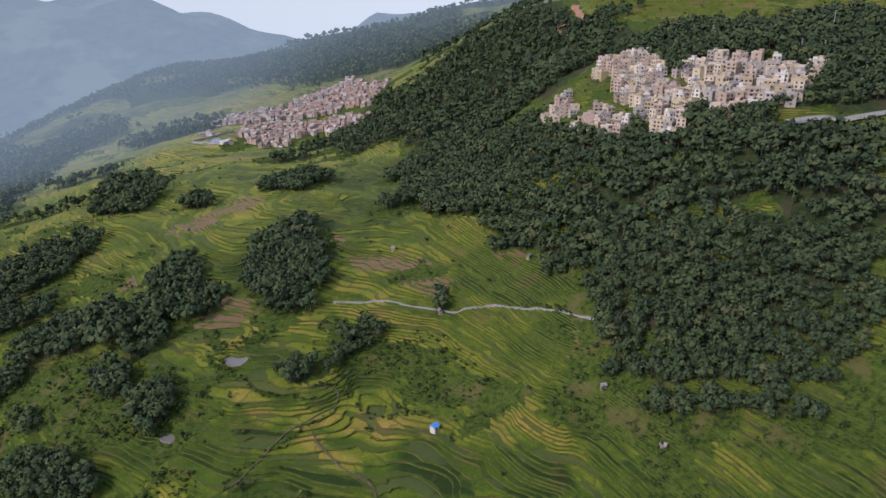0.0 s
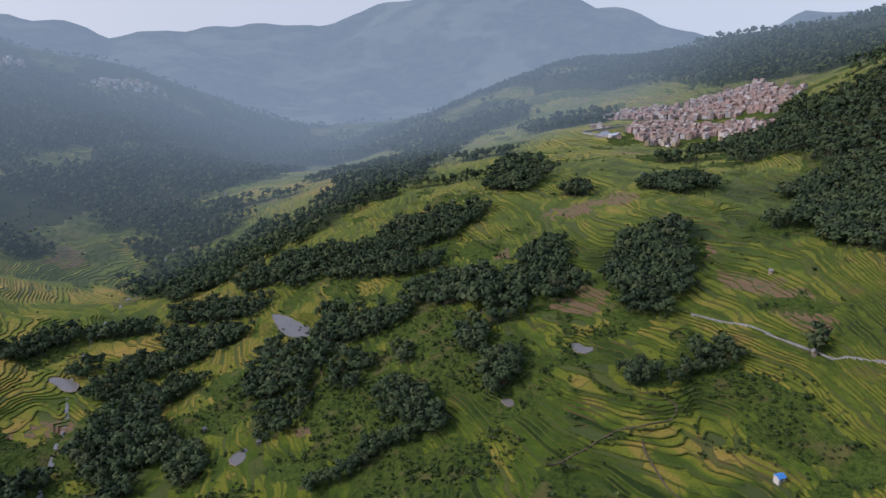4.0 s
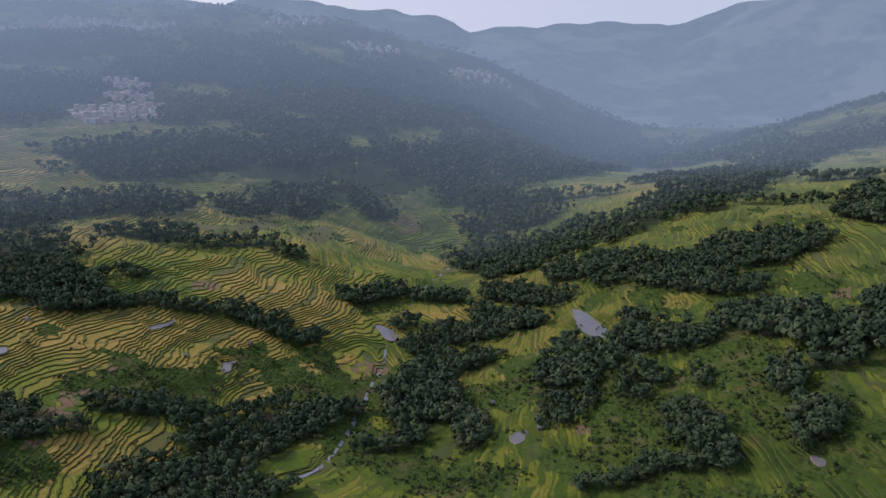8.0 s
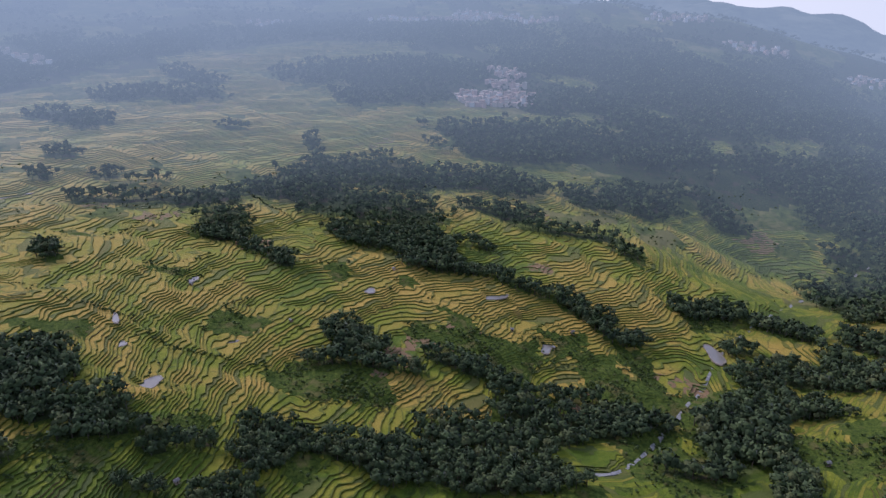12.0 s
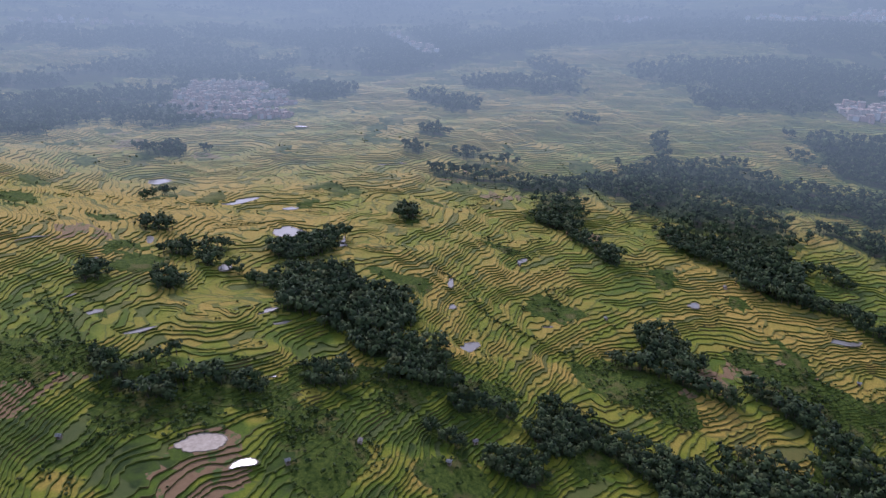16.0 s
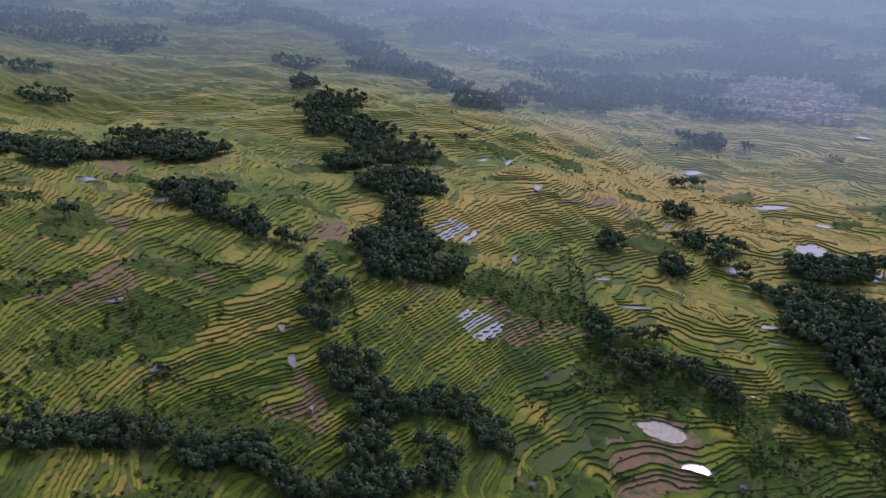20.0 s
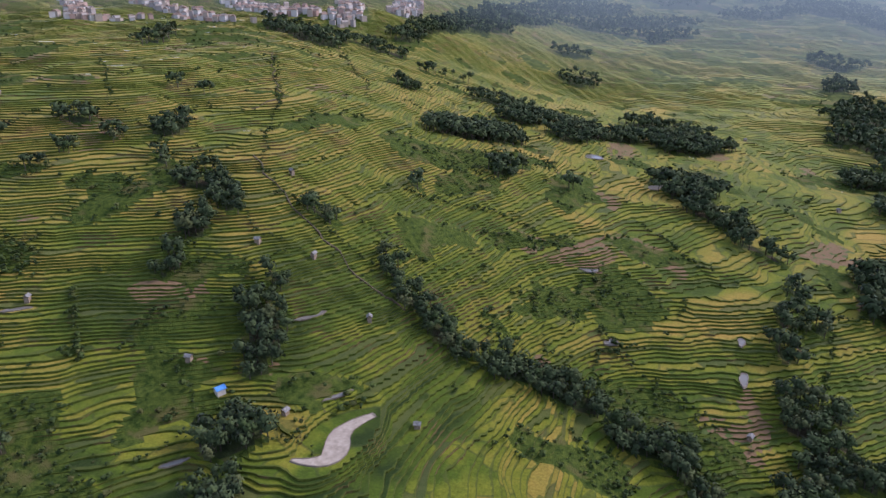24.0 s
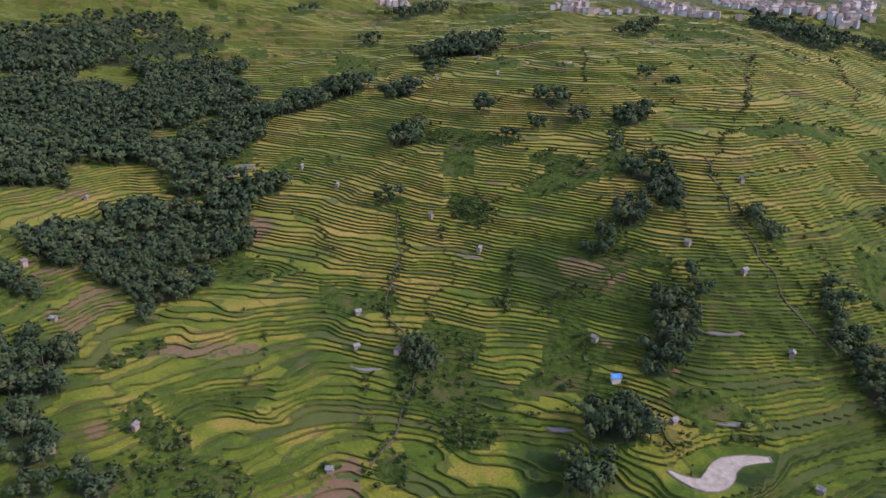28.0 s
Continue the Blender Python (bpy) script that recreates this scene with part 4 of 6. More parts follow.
def build_ground():
    az = np.radians(np.r_[np.arange(-40, 277, 0.66), np.arange(277, 320, 3.0)])
    rr = np.r_[np.linspace(0.5, 125, 9), np.geomspace(132, 1750, 182), np.geomspace(1800, 4750, 40)]
    A, R = np.meshgrid(az, rr)
    x, y = (-R * np.sin(A)).ravel(), (R * np.cos(A)).ravel()
    z = ground_at(x, y)
    z += 0.003 * np.sin(np.arange(z.size) * 12.9)
    r = np.hypot(x, y)
    wood = wood_cover(x, y)
    wild = smooth(-0.25, 0.05, wood)
    wild = np.maximum(wild, smooth(0.40, 0.55, ripple(x, y, 46, 21) * 0.6 + ripple(x, y, 19, 22) * 0.4))      # fallow banks
    plot, hedge = block(x, y, 68, 200)
    small, bund = block(x, y, 33, 240)
    wild = np.maximum(wild, 0.62 * smooth(-0.1, 0.2, near_strip(x, y, PATCHES["scrub"], 0.6, 9)))
    wild = np.maximum(wild, smooth(0.93, 0.95, small) * smooth(1, 4, bund))                      # plots left to weeds
    wild = np.maximum(wild, smooth(1480, 1700, r))
    for town in VILLAGES.values():
        wild = np.maximum(wild, smooth(-0.6, -0.2, near_strip(x, y, town, 0.1)))
    for row in PONDS:
        wild = np.where(oval(x, y, row) < 1.5, np.minimum(wild, 0.0), wild)
    wild = np.minimum(wild / 0.92, 1.0)
    south = smooth(-100, -350, y)
    ripe = 0.42 + 0.21 * smooth(-260, -420, x) * smooth(320, 120, y) + 0.17 * south * smooth(150, -150, x) + 0.18 * smooth(-100, 150, x) * smooth(50, -150, y) - 0.05 * smooth(-50, 150, y) * smooth(-350, -100, x)
    ripe = ripe + 0.34 * smooth(-0.2, 0.4, near_strip(x, y, RIPE)) - 0.30 * smooth(-0.4, 0.5, near_strip(x, y, PATCHES["green"]))
    ripe = ripe + 0.26 * (plot - 0.5) * smooth(0, 2, hedge) + 0.30 * (small - 0.5) * smooth(0, 2, bund)
    # near paddies greener, and painted darker for the steep view and thinner haze
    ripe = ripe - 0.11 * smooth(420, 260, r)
    # rice sheen, raised with distance to imitate haze over the fields
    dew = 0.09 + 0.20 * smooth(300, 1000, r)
    soil = np.maximum(0.82 * smooth(-0.3, 0.3, near_strip(x, y, PATCHES["soil"], 0.6, 9)), 0.5 * (lattice(np.floor(small * 9999), np.floor(small * 777), 3) > 0.965))
    n, m = A.shape
    i = np.arange(n * m).reshape(n, m)
    j = np.roll(i, -1, axis=1)
    lower = np.stack([i[:-1], i[1:], j[1:]], -1).reshape(-1, 3)
    upper = np.stack([i[:-1], j[1:], j[:-1]], -1).reshape(-1, 3)
    tri = np.concatenate([lower, upper])
    a, b, c = (np.c_[x, y][tri[:, q]] for q in range(3))
    flip = (b - a)[:, 0] * (c - a)[:, 1] - (b - a)[:, 1] * (c - a)[:, 0] < 0
    tri[flip] = tri[flip][:, ::-1]
    plain = wild[tri].min(1) > 0.9999
    far = r[tri].mean(1) > 2350
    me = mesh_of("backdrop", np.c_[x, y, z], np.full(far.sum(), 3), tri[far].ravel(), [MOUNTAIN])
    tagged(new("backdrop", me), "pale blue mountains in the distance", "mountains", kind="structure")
    tri, plain = tri[~far], plain[~far]
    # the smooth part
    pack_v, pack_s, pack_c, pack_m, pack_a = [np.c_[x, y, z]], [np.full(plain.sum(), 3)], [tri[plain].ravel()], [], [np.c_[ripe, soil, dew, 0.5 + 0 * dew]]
    pack_m.append(np.where(wood[tri[plain]].min(1) > 0.0, 3, 2))
    base = len(x)
    # the stepped part: every triangle is cut at each level, its slices laid flat and joined by banks
    data = np.c_[x, y, z, wild, ripe, soil, dew, z]
    cut = tri[~plain]
    order = np.argsort(z[cut], axis=1)
    srt = np.take_along_axis(cut, order, 1)
    lo_p, mid_p, hi_p = (data[srt[:, q]] for q in range(3))
    ccw = (mid_p[:, 0] - lo_p[:, 0]) * (hi_p[:, 1] - lo_p[:, 1]) - (mid_p[:, 1] - lo_p[:, 1]) * (hi_p[:, 0] - lo_p[:, 0]) > 0
    # on gentle slopes the paddies are cut at half the rise
    tilt = np.hypot(land(x + 14, y) - land(x - 14, y), land(x, y + 14) - land(x, y - 14)) / 28 + 0.03 * ripple(x, y, 60, 95)
    gentle = tilt[cut].mean(1) < 0.085
    for row in PONDS:
        gentle &= oval(x[cut[:, 0]], y[cut[:, 0]], row) > 2.2
    rise = np.where(gentle, STEP / 2, STEP)
    mixed = np.zeros(len(x), int)
    np.bitwise_or.at(mixed, cut.ravel(), np.repeat(np.where(gentle, 1, 2), 3))
    seam = (mixed[cut] == 3).any(1)
    pack_v.append(np.c_[x, y, z - 1.0]), pack_a.append(np.c_[ripe, soil, dew, 0.1 + 0 * dew])
    pack_s.append(np.full(seam.sum(), 3)), pack_c.append(base + cut[seam].ravel()), pack_m.append(np.full(seam.sum(), 1))
    base += len(x)
    k0, k1 = np.floor(lo_p[:, 2] / rise).astype(int), np.floor(hi_p[:, 2] / rise).astype(int)

    def long_side(sel, h):
        t = ((h - lo_p[sel, 2]) / np.maximum(hi_p[sel, 2] - lo_p[sel, 2], 1e-9))[:, None]
        return lo_p[sel] + (hi_p[sel] - lo_p[sel]) * np.clip(t, 0, 1)

    def short_sides(sel, h):
        below = h < mid_p[sel, 2]
        p, q = np.where(below[:, None], lo_p[sel], mid_p[sel]), np.where(below[:, None], mid_p[sel], hi_p[sel])
        t = ((h - p[:, 2]) / np.maximum(q[:, 2] - p[:, 2], 1e-9))[:, None]
        return p + (q - p) * np.clip(t, 0, 1)

    def lay(points, level, high):
        out = points.copy()
        out[..., 7] = points[..., 2] / high - level                 # 0 at the lip of a paddy, 1 at the foot of the next
        out[..., 2] = ((level + 0.5) * high) * (1 - points[..., 3]) + points[..., 2] * points[..., 3]
        return out

    flood = [[], []]
    for step in range(int((k1 - k0).max()) + 1):
        sel = np.where(k0 + step <= k1)[0]
        level = (k0 + step)[sel]
        high = rise[sel]
        lo, hi = np.maximum(level * high, lo_p[sel, 2]), np.minimum((level + 1) * high, hi_p[sel, 2])
        quad = np.stack([short_sides(sel, lo), short_sides(sel, hi), long_side(sel, hi), long_side(sel, lo)], 1)
        five = (mid_p[sel, 2] > lo) & (mid_p[sel, 2] < hi)
        for group, count in ((~five, 4), (five, 5)):
            if not group.any():
                continue
            q = quad[group]
            if count == 5:
                q = np.concatenate([q[:, :1], mid_p[sel][group][:, None], q[:, 1:]], 1)
            q = np.where(ccw[sel][group][:, None, None], q, q[:, ::-1])
            q = lay(q, level[group][:, None], high[group][:, None])
            wet = np.zeros(len(q), bool)
            mid = q.mean(1)
            for row in FLOODED:
                wet |= (oval(mid[:, 0], mid[:, 1], row) + 0.25 * ripple(mid[:, 0], mid[:, 1], 9, 31) < 1) & (mid[:, 3] < 0.4) & (level[group] % 4 != 0)
            if wet.any():
                flood[0].append(q[wet][..., :3].reshape(-1, 3)), flood[1].append(np.full(wet.sum(), count))
            q = q[~wet]
            pack_v.append(q[..., :3].reshape(-1, 3))
            pack_a.append(q[..., 4:].reshape(-1, 4))
            pack_s.append(np.full(len(q), count))
            pack_c.append(base + np.arange(len(q) * count))
            pack_m.append(np.where(q[..., 3].mean(1) > 0.5, 2, 0))
            base += len(q) * count
        if step:
            p, q = long_side(sel, level * high), short_sides(sel, level * high)
            bank = np.stack([lay(p, level - 1, high), lay(q, level - 1, high), lay(q, level, high), lay(p, level, high)], 1)
            bank = bank[bank[:, :2, 3].min(1) < 0.9999]
            pack_v.append(bank[..., :3].reshape(-1, 3))
            pack_a.append(bank[..., 4:].reshape(-1, 4))
            pack_s.append(np.full(len(bank), 4))
            pack_c.append(base + np.arange(len(bank) * 4))
            pack_m.append(np.full(len(bank), 1))
            base += len(bank) * 4
    att = np.concatenate(pack_a)
    verts, sizes, corners, mats = np.concatenate(pack_v), np.concatenate(pack_s), np.concatenate(pack_c), np.concatenate(pack_m)
    first = corners[np.r_[0, np.cumsum(sizes)[:-1]]]
    beyond = np.hypot(verts[first, 0], verts[first, 1]) > haze_start(verts[first, 0], verts[first, 1]) - 20
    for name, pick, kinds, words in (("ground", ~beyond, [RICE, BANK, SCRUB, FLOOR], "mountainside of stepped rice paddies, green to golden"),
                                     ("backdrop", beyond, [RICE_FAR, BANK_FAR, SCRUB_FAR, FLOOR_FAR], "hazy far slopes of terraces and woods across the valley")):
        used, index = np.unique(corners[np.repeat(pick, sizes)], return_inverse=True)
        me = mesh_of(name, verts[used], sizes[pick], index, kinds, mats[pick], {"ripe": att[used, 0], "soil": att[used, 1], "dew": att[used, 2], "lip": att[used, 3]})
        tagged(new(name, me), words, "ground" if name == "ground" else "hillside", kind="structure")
    fv, fs = np.concatenate(flood[0]), np.concatenate(flood[1])
    me = mesh_of("water", fv, fs, np.arange(len(fv)), [FLOOD])
    tagged(new("water", me), "flooded bare paddies mirroring the pale sky", "water", kind="structure")


build_ground()



# ---- helpers for things ----
def part(name, bm, mat, parent=None, label=""):
    me = bpy.data.meshes.new(name)
    bm.to_mesh(me)
    bm.free()
    me.materials.append(mat)
    ob = new(name, me)
    ob.parent = parent
    return tagged(ob, label)


def box(bm, x0, x1, y0, y1, z0, z1):
    v = [bm.verts.new(p) for p in ((x0, y0, z0), (x1, y0, z0), (x1, y1, z0), (x0, y1, z0), (x0, y0, z1), (x1, y0, z1), (x1, y1, z1), (x0, y1, z1))]
    for f in ((3, 2, 1, 0), (4, 5, 6, 7), (0, 1, 5, 4), (1, 2, 6, 5), (2, 3, 7, 6), (3, 0, 4, 7)):
        bm.faces.new([v[i] for i in f])
    return bm


def boxes(*rows):
    bm = bmesh.new()
    for row in rows:
        box(bm, *row)
    return bm


# ---- trees ----
def crown_arrays(seed, leaves, lump, droop=0.25):
    """A crown one metre in radius above the origin: a dark broken core and many leaf clumps. Vertices, quads, outward directions."""
    rng = np.random.default_rng(seed)
    n_l = 7 if leaves > 150 else 5 if leaves > 60 else 4 if leaves > 20 else 2
    c_l = rng.normal(size=(n_l, 3))
    c_l /= np.linalg.norm(c_l, axis=1)[:, None]
    c_l *= np.array([0.55, 0.55, 0.42])
    c_l[:, 2] += 0.15
    r_l = rng.uniform(0.38, 0.66, n_l)
    verts, faces, out = [], [], []
    for q in range(n_l):                                 # core lumps: squashed octahedra
        t = rng.uniform(0, 6.28)
        ring = [(math.cos(t + w) * r_l[q] * 0.72, math.sin(t + w) * r_l[q] * 0.72, rng.uniform(-0.12, 0.12)) for w in (0, 1.57, 3.14, 4.71)]
        pts = np.array(ring + [(0, 0, r_l[q] * 0.66), (0, 0, -r_l[q] * 0.5)])
        o = len(verts)
        verts.extend(pts + c_l[q])
        out.extend(pts)
        for w in range(4):
            faces.append((o + w, o + (w + 1) % 4, o + 4, o + 4))
            faces.append((o + (w + 1) % 4, o + w, o + 5, o + 5))
    for _ in range(leaves):
        q = rng.integers(n_l)
        d = rng.normal(size=3)
        d /= np.linalg.norm(d)
        d[2] = abs(d[2]) if rng.random() > droop else d[2]
        p = c_l[q] + d * r_l[q] * rng.uniform(0.80, 1.14)
        nrm = d + rng.normal(size=3) * 0.45
        nrm /= np.linalg.norm(nrm)
        u = np.cross(nrm, rng.normal(size=3))
        u /= np.linalg.norm(u)
        w = np.cross(nrm, u)
        s1, s2 = lump * rng.uniform(0.7, 1.3), lump * rng.uniform(0.6, 1.1)
        o = len(verts)
        three = [p + u * s1, p + w * s2 - u * s1 * 0.6 + nrm * 0.05, p - w * s2 - u * s1 * 0.6 - nrm * 0.05]
        verts.extend(three)
        out.extend([d * 0.8 + (v - c_l[q]) * 0.6 + c_l[q] * 0.5 + nrm * 0.25 for v in three])
        faces.append((o, o + 1, o + 2, o + 2))
    out = np.array(out)
    return np.array(verts), np.array(faces), out / np.linalg.norm(out, axis=1)[:, None]


CROWNS = {"near": [crown_arrays(s, 36, 0.29) for s in range(8)], "close": [crown_arrays(20 + s, 88, 0.185) for s in range(8)], "dim": [crown_arrays(70 + s, 12, 0.46) for s in range(5)], "far": [crown_arrays(50 + s, 20, 0.37) for s in range(5)], "bush": [crown_arrays(90 + s, 9, 0.55) for s in range(4)]}


def quads_to_mesh(name, v, f, mats, tint=None, mat_index=None, normals=None):
    three = f[:, 2] == f[:, 3]
    sizes = np.where(three, 3, 4)
    keep = np.ones(f.shape, bool)
    keep[three, 3] = False
    return mesh_of(name, v, sizes, f[keep], mats, mat_index, {"tint": tint} if tint is not None else (), normals)


def plant_many(name, label, spots, detail, mat, category="woods"):
    """Many trees in one mesh. spots: rows of x, y, z, height, crown radius."""
    if not len(spots):
        return
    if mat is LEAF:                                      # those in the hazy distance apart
        hazy = np.hypot(spots[:, 0], spots[:, 1]) > haze_start(spots[:, 0], spots[:, 1])
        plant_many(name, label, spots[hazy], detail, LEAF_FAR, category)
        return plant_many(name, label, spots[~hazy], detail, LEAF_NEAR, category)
    rng = np.random.default_rng(len(spots))
    kinds = CROWNS[detail]
    which = rng.integers(len(kinds), size=len(spots))
    V, F, T, N, base = [], [], [], [], 0
    for k, (cv, cf, cn) in enumerate(kinds):
        s = spots[which == k]
        if not len(s):
            continue
        t = rng.uniform(0, 6.28, len(s))
        c, sn = np.cos(t), np.sin(t)
        rx, ry = s[:, 4] * rng.uniform(0.85, 1.15, len(s)), s[:, 4] * rng.uniform(0.85, 1.15, len(s))
        X, Y = cv[None, :, 0] * rx[:, None], cv[None, :, 1] * ry[:, None]
        Z = cv[None, :, 2] * (s[:, 3] * 0.44)[:, None] + (s[:, 2] + s[:, 3] * 0.52)[:, None]
        v = np.stack([X * c[:, None] - Y * sn[:, None] + s[:, :1], X * sn[:, None] + Y * c[:, None] + s[:, 1:2], Z], -1)
        V.append(v.reshape(-1, 3))
        N.append(np.stack([cn[None, :, 0] * c[:, None] - cn[None, :, 1] * sn[:, None], cn[None, :, 0] * sn[:, None] + cn[None, :, 1] * c[:, None], np.broadcast_to(cn[None, :, 2], X.shape)], -1).reshape(-1, 3))
        F.append((cf[None] + (np.arange(len(s)) * len(cv))[:, None, None]).reshape(-1, 4) + base)
        T.append(np.repeat(rng.random(len(s)), len(cv)))
        base += len(s) * len(cv)
    F = np.concatenate(F)
    V, T, N = np.concatenate(V), np.concatenate(T), np.concatenate(N)
    mats, index = [mat], np.zeros(len(F), int)
    if detail != "bush":                                 # trunks
        tw = spots[:, 4] * 0.07
        tv = np.stack([np.stack([spots[:, 0] + tw * dx * k, spots[:, 1] + tw * dy * k, spots[:, 2] + spots[:, 3] * h], -1)
                       for k, h in ((1, -0.05), (0.6, 0.55)) for dx, dy in ((1, 0), (-0.5, 0.87), (-0.5, -0.87))], 1)
        tf = np.array([(0, 1, 4, 3), (1, 2, 5, 4), (2, 0, 3, 5)])
        tf = (tf[None] + (np.arange(len(spots)) * 6)[:, None, None]).reshape(-1, 4) + base
        V, F, T = np.concatenate([V, tv.reshape(-1, 3)]), np.concatenate([F, tf]), np.r_[T, np.zeros(len(spots) * 6)]
        around = np.tile(np.array([(1, 0, 0), (-0.5, 0.87, 0), (-0.5, -0.87, 0)] * 2, float), (len(spots), 1))
        index, mats, N = np.r_[index, np.ones(len(tf), int)], [mat, BARK if mat is not LEAF_FAR else mat], np.concatenate([N, around])
    me = quads_to_mesh(name, V, F, mats, T, index, N)
    return tagged(new(name, me), label, category, kind="stuff")


def tree_proto(seed, height, radius, leaves, mat):
    """A single tree: a bent tapering trunk with limbs, and a broken crown."""
    rng = np.random.default_rng(seed)
    root = new("tree")
    bm = bmesh.new()

    def limb(p, q, r0, r1, sides=6):
        p, q = Vector(p), Vector(q)
        ax = (q - p).normalized()
        u = ax.orthogonal().normalized()
        w = ax.cross(u)
        rings = [[bm.verts.new(c + (u * math.cos(6.2832 * k / sides) + w * math.sin(6.2832 * k / sides)) * rad) for k in range(sides)] for c, rad in ((p, r0), (q, r1))]
        for k in range(sides):
            bm.faces.new((rings[0][k], rings[0][(k + 1) % sides], rings[1][(k + 1) % sides], rings[1][k]))

    bend = Vector((rng.uniform(-0.4, 0.4), rng.uniform(-0.4, 0.4), height * 0.32))
    limb((0, 0, -0.6), bend, radius * 0.085, radius * 0.06)
    limb(bend, (bend.x * 1.4, bend.y * 1.4, height * 0.6), radius * 0.06, radius * 0.035)
    part("trunk", bm, BARK, root)
    for k in range(2):
        bm = bmesh.new()
        t = 2.9 * k + rng.uniform(0, 1)
        limb(bend, (bend.x + math.cos(t) * radius * 0.6, bend.y + math.sin(t) * radius * 0.6, height * rng.uniform(0.48, 0.62)), radius * 0.04, radius * 0.018, 5)
        part("limb", bm, BARK, root)
    cv, cf, cn = crown_arrays(seed + 300, leaves, 0.14)
    v = cv * np.array([radius, radius, height * 0.42]) + np.array([bend.x, bend.y, height * 0.56])
    ob = new("crown", quads_to_mesh("crown", v, cf, [mat], np.full(len(v), rng.uniform(0.1, 0.9)), None, cn))
    ob.parent = root
    return root


def scatter(strips, spacing, seed, edge=0.0, r0=0.0, r1=9e9):
    """Jittered spots of a lattice that lie in the strips."""
    s = np.array(strips, float)
    rng, edge_m = np.random.default_rng(seed), max(90, s[:, 4].max() * 1.1)
    x0, x1 = min(s[:, 0].min(), s[:, 2].min()) - edge_m, max(s[:, 0].max(), s[:, 2].max()) + edge_m
    y0, y1 = min(s[:, 1].min(), s[:, 3].min()) - edge_m, max(s[:, 1].max(), s[:, 3].max()) + edge_m
    gx, gy = np.meshgrid(np.arange(x0, x1, spacing), np.arange(y0, y1, spacing))
    gx, gy = gx.ravel() + rng.uniform(-0.45, 0.45, gx.size) * spacing, gy.ravel() + rng.uniform(-0.45, 0.45, gy.size) * spacing
    r = np.hypot(gx, gy)
    k = (near_strip(gx, gy, strips) > edge) & (r > r0) & (r < r1)
    return gx[k], gy[k]


TAKEN = {}


def fresh(x, y, cell):
    """Keeps spots whose square of the plan is not planted yet."""
    keep = np.zeros(len(x), bool)
    for n_s, key in enumerate(zip((x // cell).astype(int).tolist(), (y // cell).astype(int).tolist())):
        if key not in TAKEN:
            TAKEN[key] = True
            keep[n_s] = True
    return keep


def spots_of(x, y, low, high, seed):
    rng = np.random.default_rng(seed)
    h = rng.uniform(low, high, len(x)) * (1 + 0.18 * ripple(x, y, 40, 77))
    return np.c_[x, y, ground_at(x, y), h, h * rng.uniform(0.38, 0.54, len(x))]


def dry(x, y):
    """False in ponds and flooded paddies."""
    out = np.ones(len(x), bool)
    for row in PONDS + FLOODED:
        out &= oval(x, y, row) > 1.15
    return out


ROADSIDE = [(*a, *b, 11) for pts in TRACKS["red"] + TRACKS["hill"] for a, b in zip(pts, pts[1:])]
TOWNS = [s for strips in VILLAGES.values() for s in strips]
WOOD_WORDS = {
    "east_hill": "dense dark-green broadleaf wood below the hill village",
    "valley": "dense trees along the valley stream and up the spur",
    "west_slope": "tree belts and woods on the slope across the valley",
    "west_fields": "dark tree belts between the western terraces",
    "basin": "trees and copses among the terraces of the basin",
    "south_gully": "dark trees filling the southern gully",
    "south_slope": "belts of dark trees down the gullies of the southern slope",
    "back_woods": "dense woods and copses in the side valley and on the terraces above",
    "far_slopes": "blue-green woods on the far slopes and ridges",
}
PROTOS = [tree_proto(s, h, r_c, 330, LEAF) for s, (h, r_c) in enumerate(((9, 3.4), (11, 4.2), (8, 3.6), (12, 4.0), (7, 3.0), (10, 4.6)))]
n_lone = 0
for n_w, (region, strips) in enumerate(WOODS.items()):
    small, here = [s for s in strips if s[4] <= 8], 0
    x, y = scatter(small, 5.5, 500 + n_w, -0.1, 0, 520) if small else (np.zeros(0), np.zeros(0))
    ok = (near_strip(x, y, TOWNS, 0.1) < -0.2) if len(x) else np.zeros(0, bool)
    x, y = x[ok], y[ok]
    pick = np.random.default_rng(n_w).permutation(len(x))[:30]
    x, y = x[pick], y[pick]
    first = fresh(x, y, 5.6)
    x, y = x[first], y[first]
    z = ground_at(x, y)
    for px, py, pz in zip(x.tolist(), y.tolist(), z.tolist()):
        if n_lone >= 290 or here >= 30:
            break
        here += 1
        k = random.randrange(6)
        sc = random.uniform(0.5, 0.85)
        m = pose(px, py, pz, 0, 0, random.uniform(0, 360)) @ Matrix.Diagonal((sc, sc, sc, 1))
        src = PROTOS[k]
        ob = copy_thing(src, m)
        ob.scale = (sc, sc, sc)
        ob.location = (px, py, pz)
        tagged(ob, "dark broadleaf tree among the paddies", "tree", "field trees")
        n_lone += 1
    for spacing, r0, r1, detail, low, high, mat in ((4.2, 0, 330, "close", 5.5, 10, LEAF), (4.9, 330, 620, "near", 7, 11.5, LEAF), (7.6, 620, 1000, "far", 7.5, 12.5, LEAF), (9.5, 1000, 1500, "dim", 9, 14, LEAF), (12, 1500, 2350, "dim", 9, 13, LEAF)):
        x, y = scatter(strips, spacing, n_w, -0.24, r0, r1)
        ok = (near_strip(x, y, TOWNS, 0.1) < -0.3) & (near_strip(x, y, ROADSIDE, 0.1) < 0) & dry(x, y) & fresh(x, y, spacing * 0.64)
        if ok.any():
            plant_many("woods", WOOD_WORDS[region], spots_of(x[ok], y[ok], low, high, n_w), detail, mat)
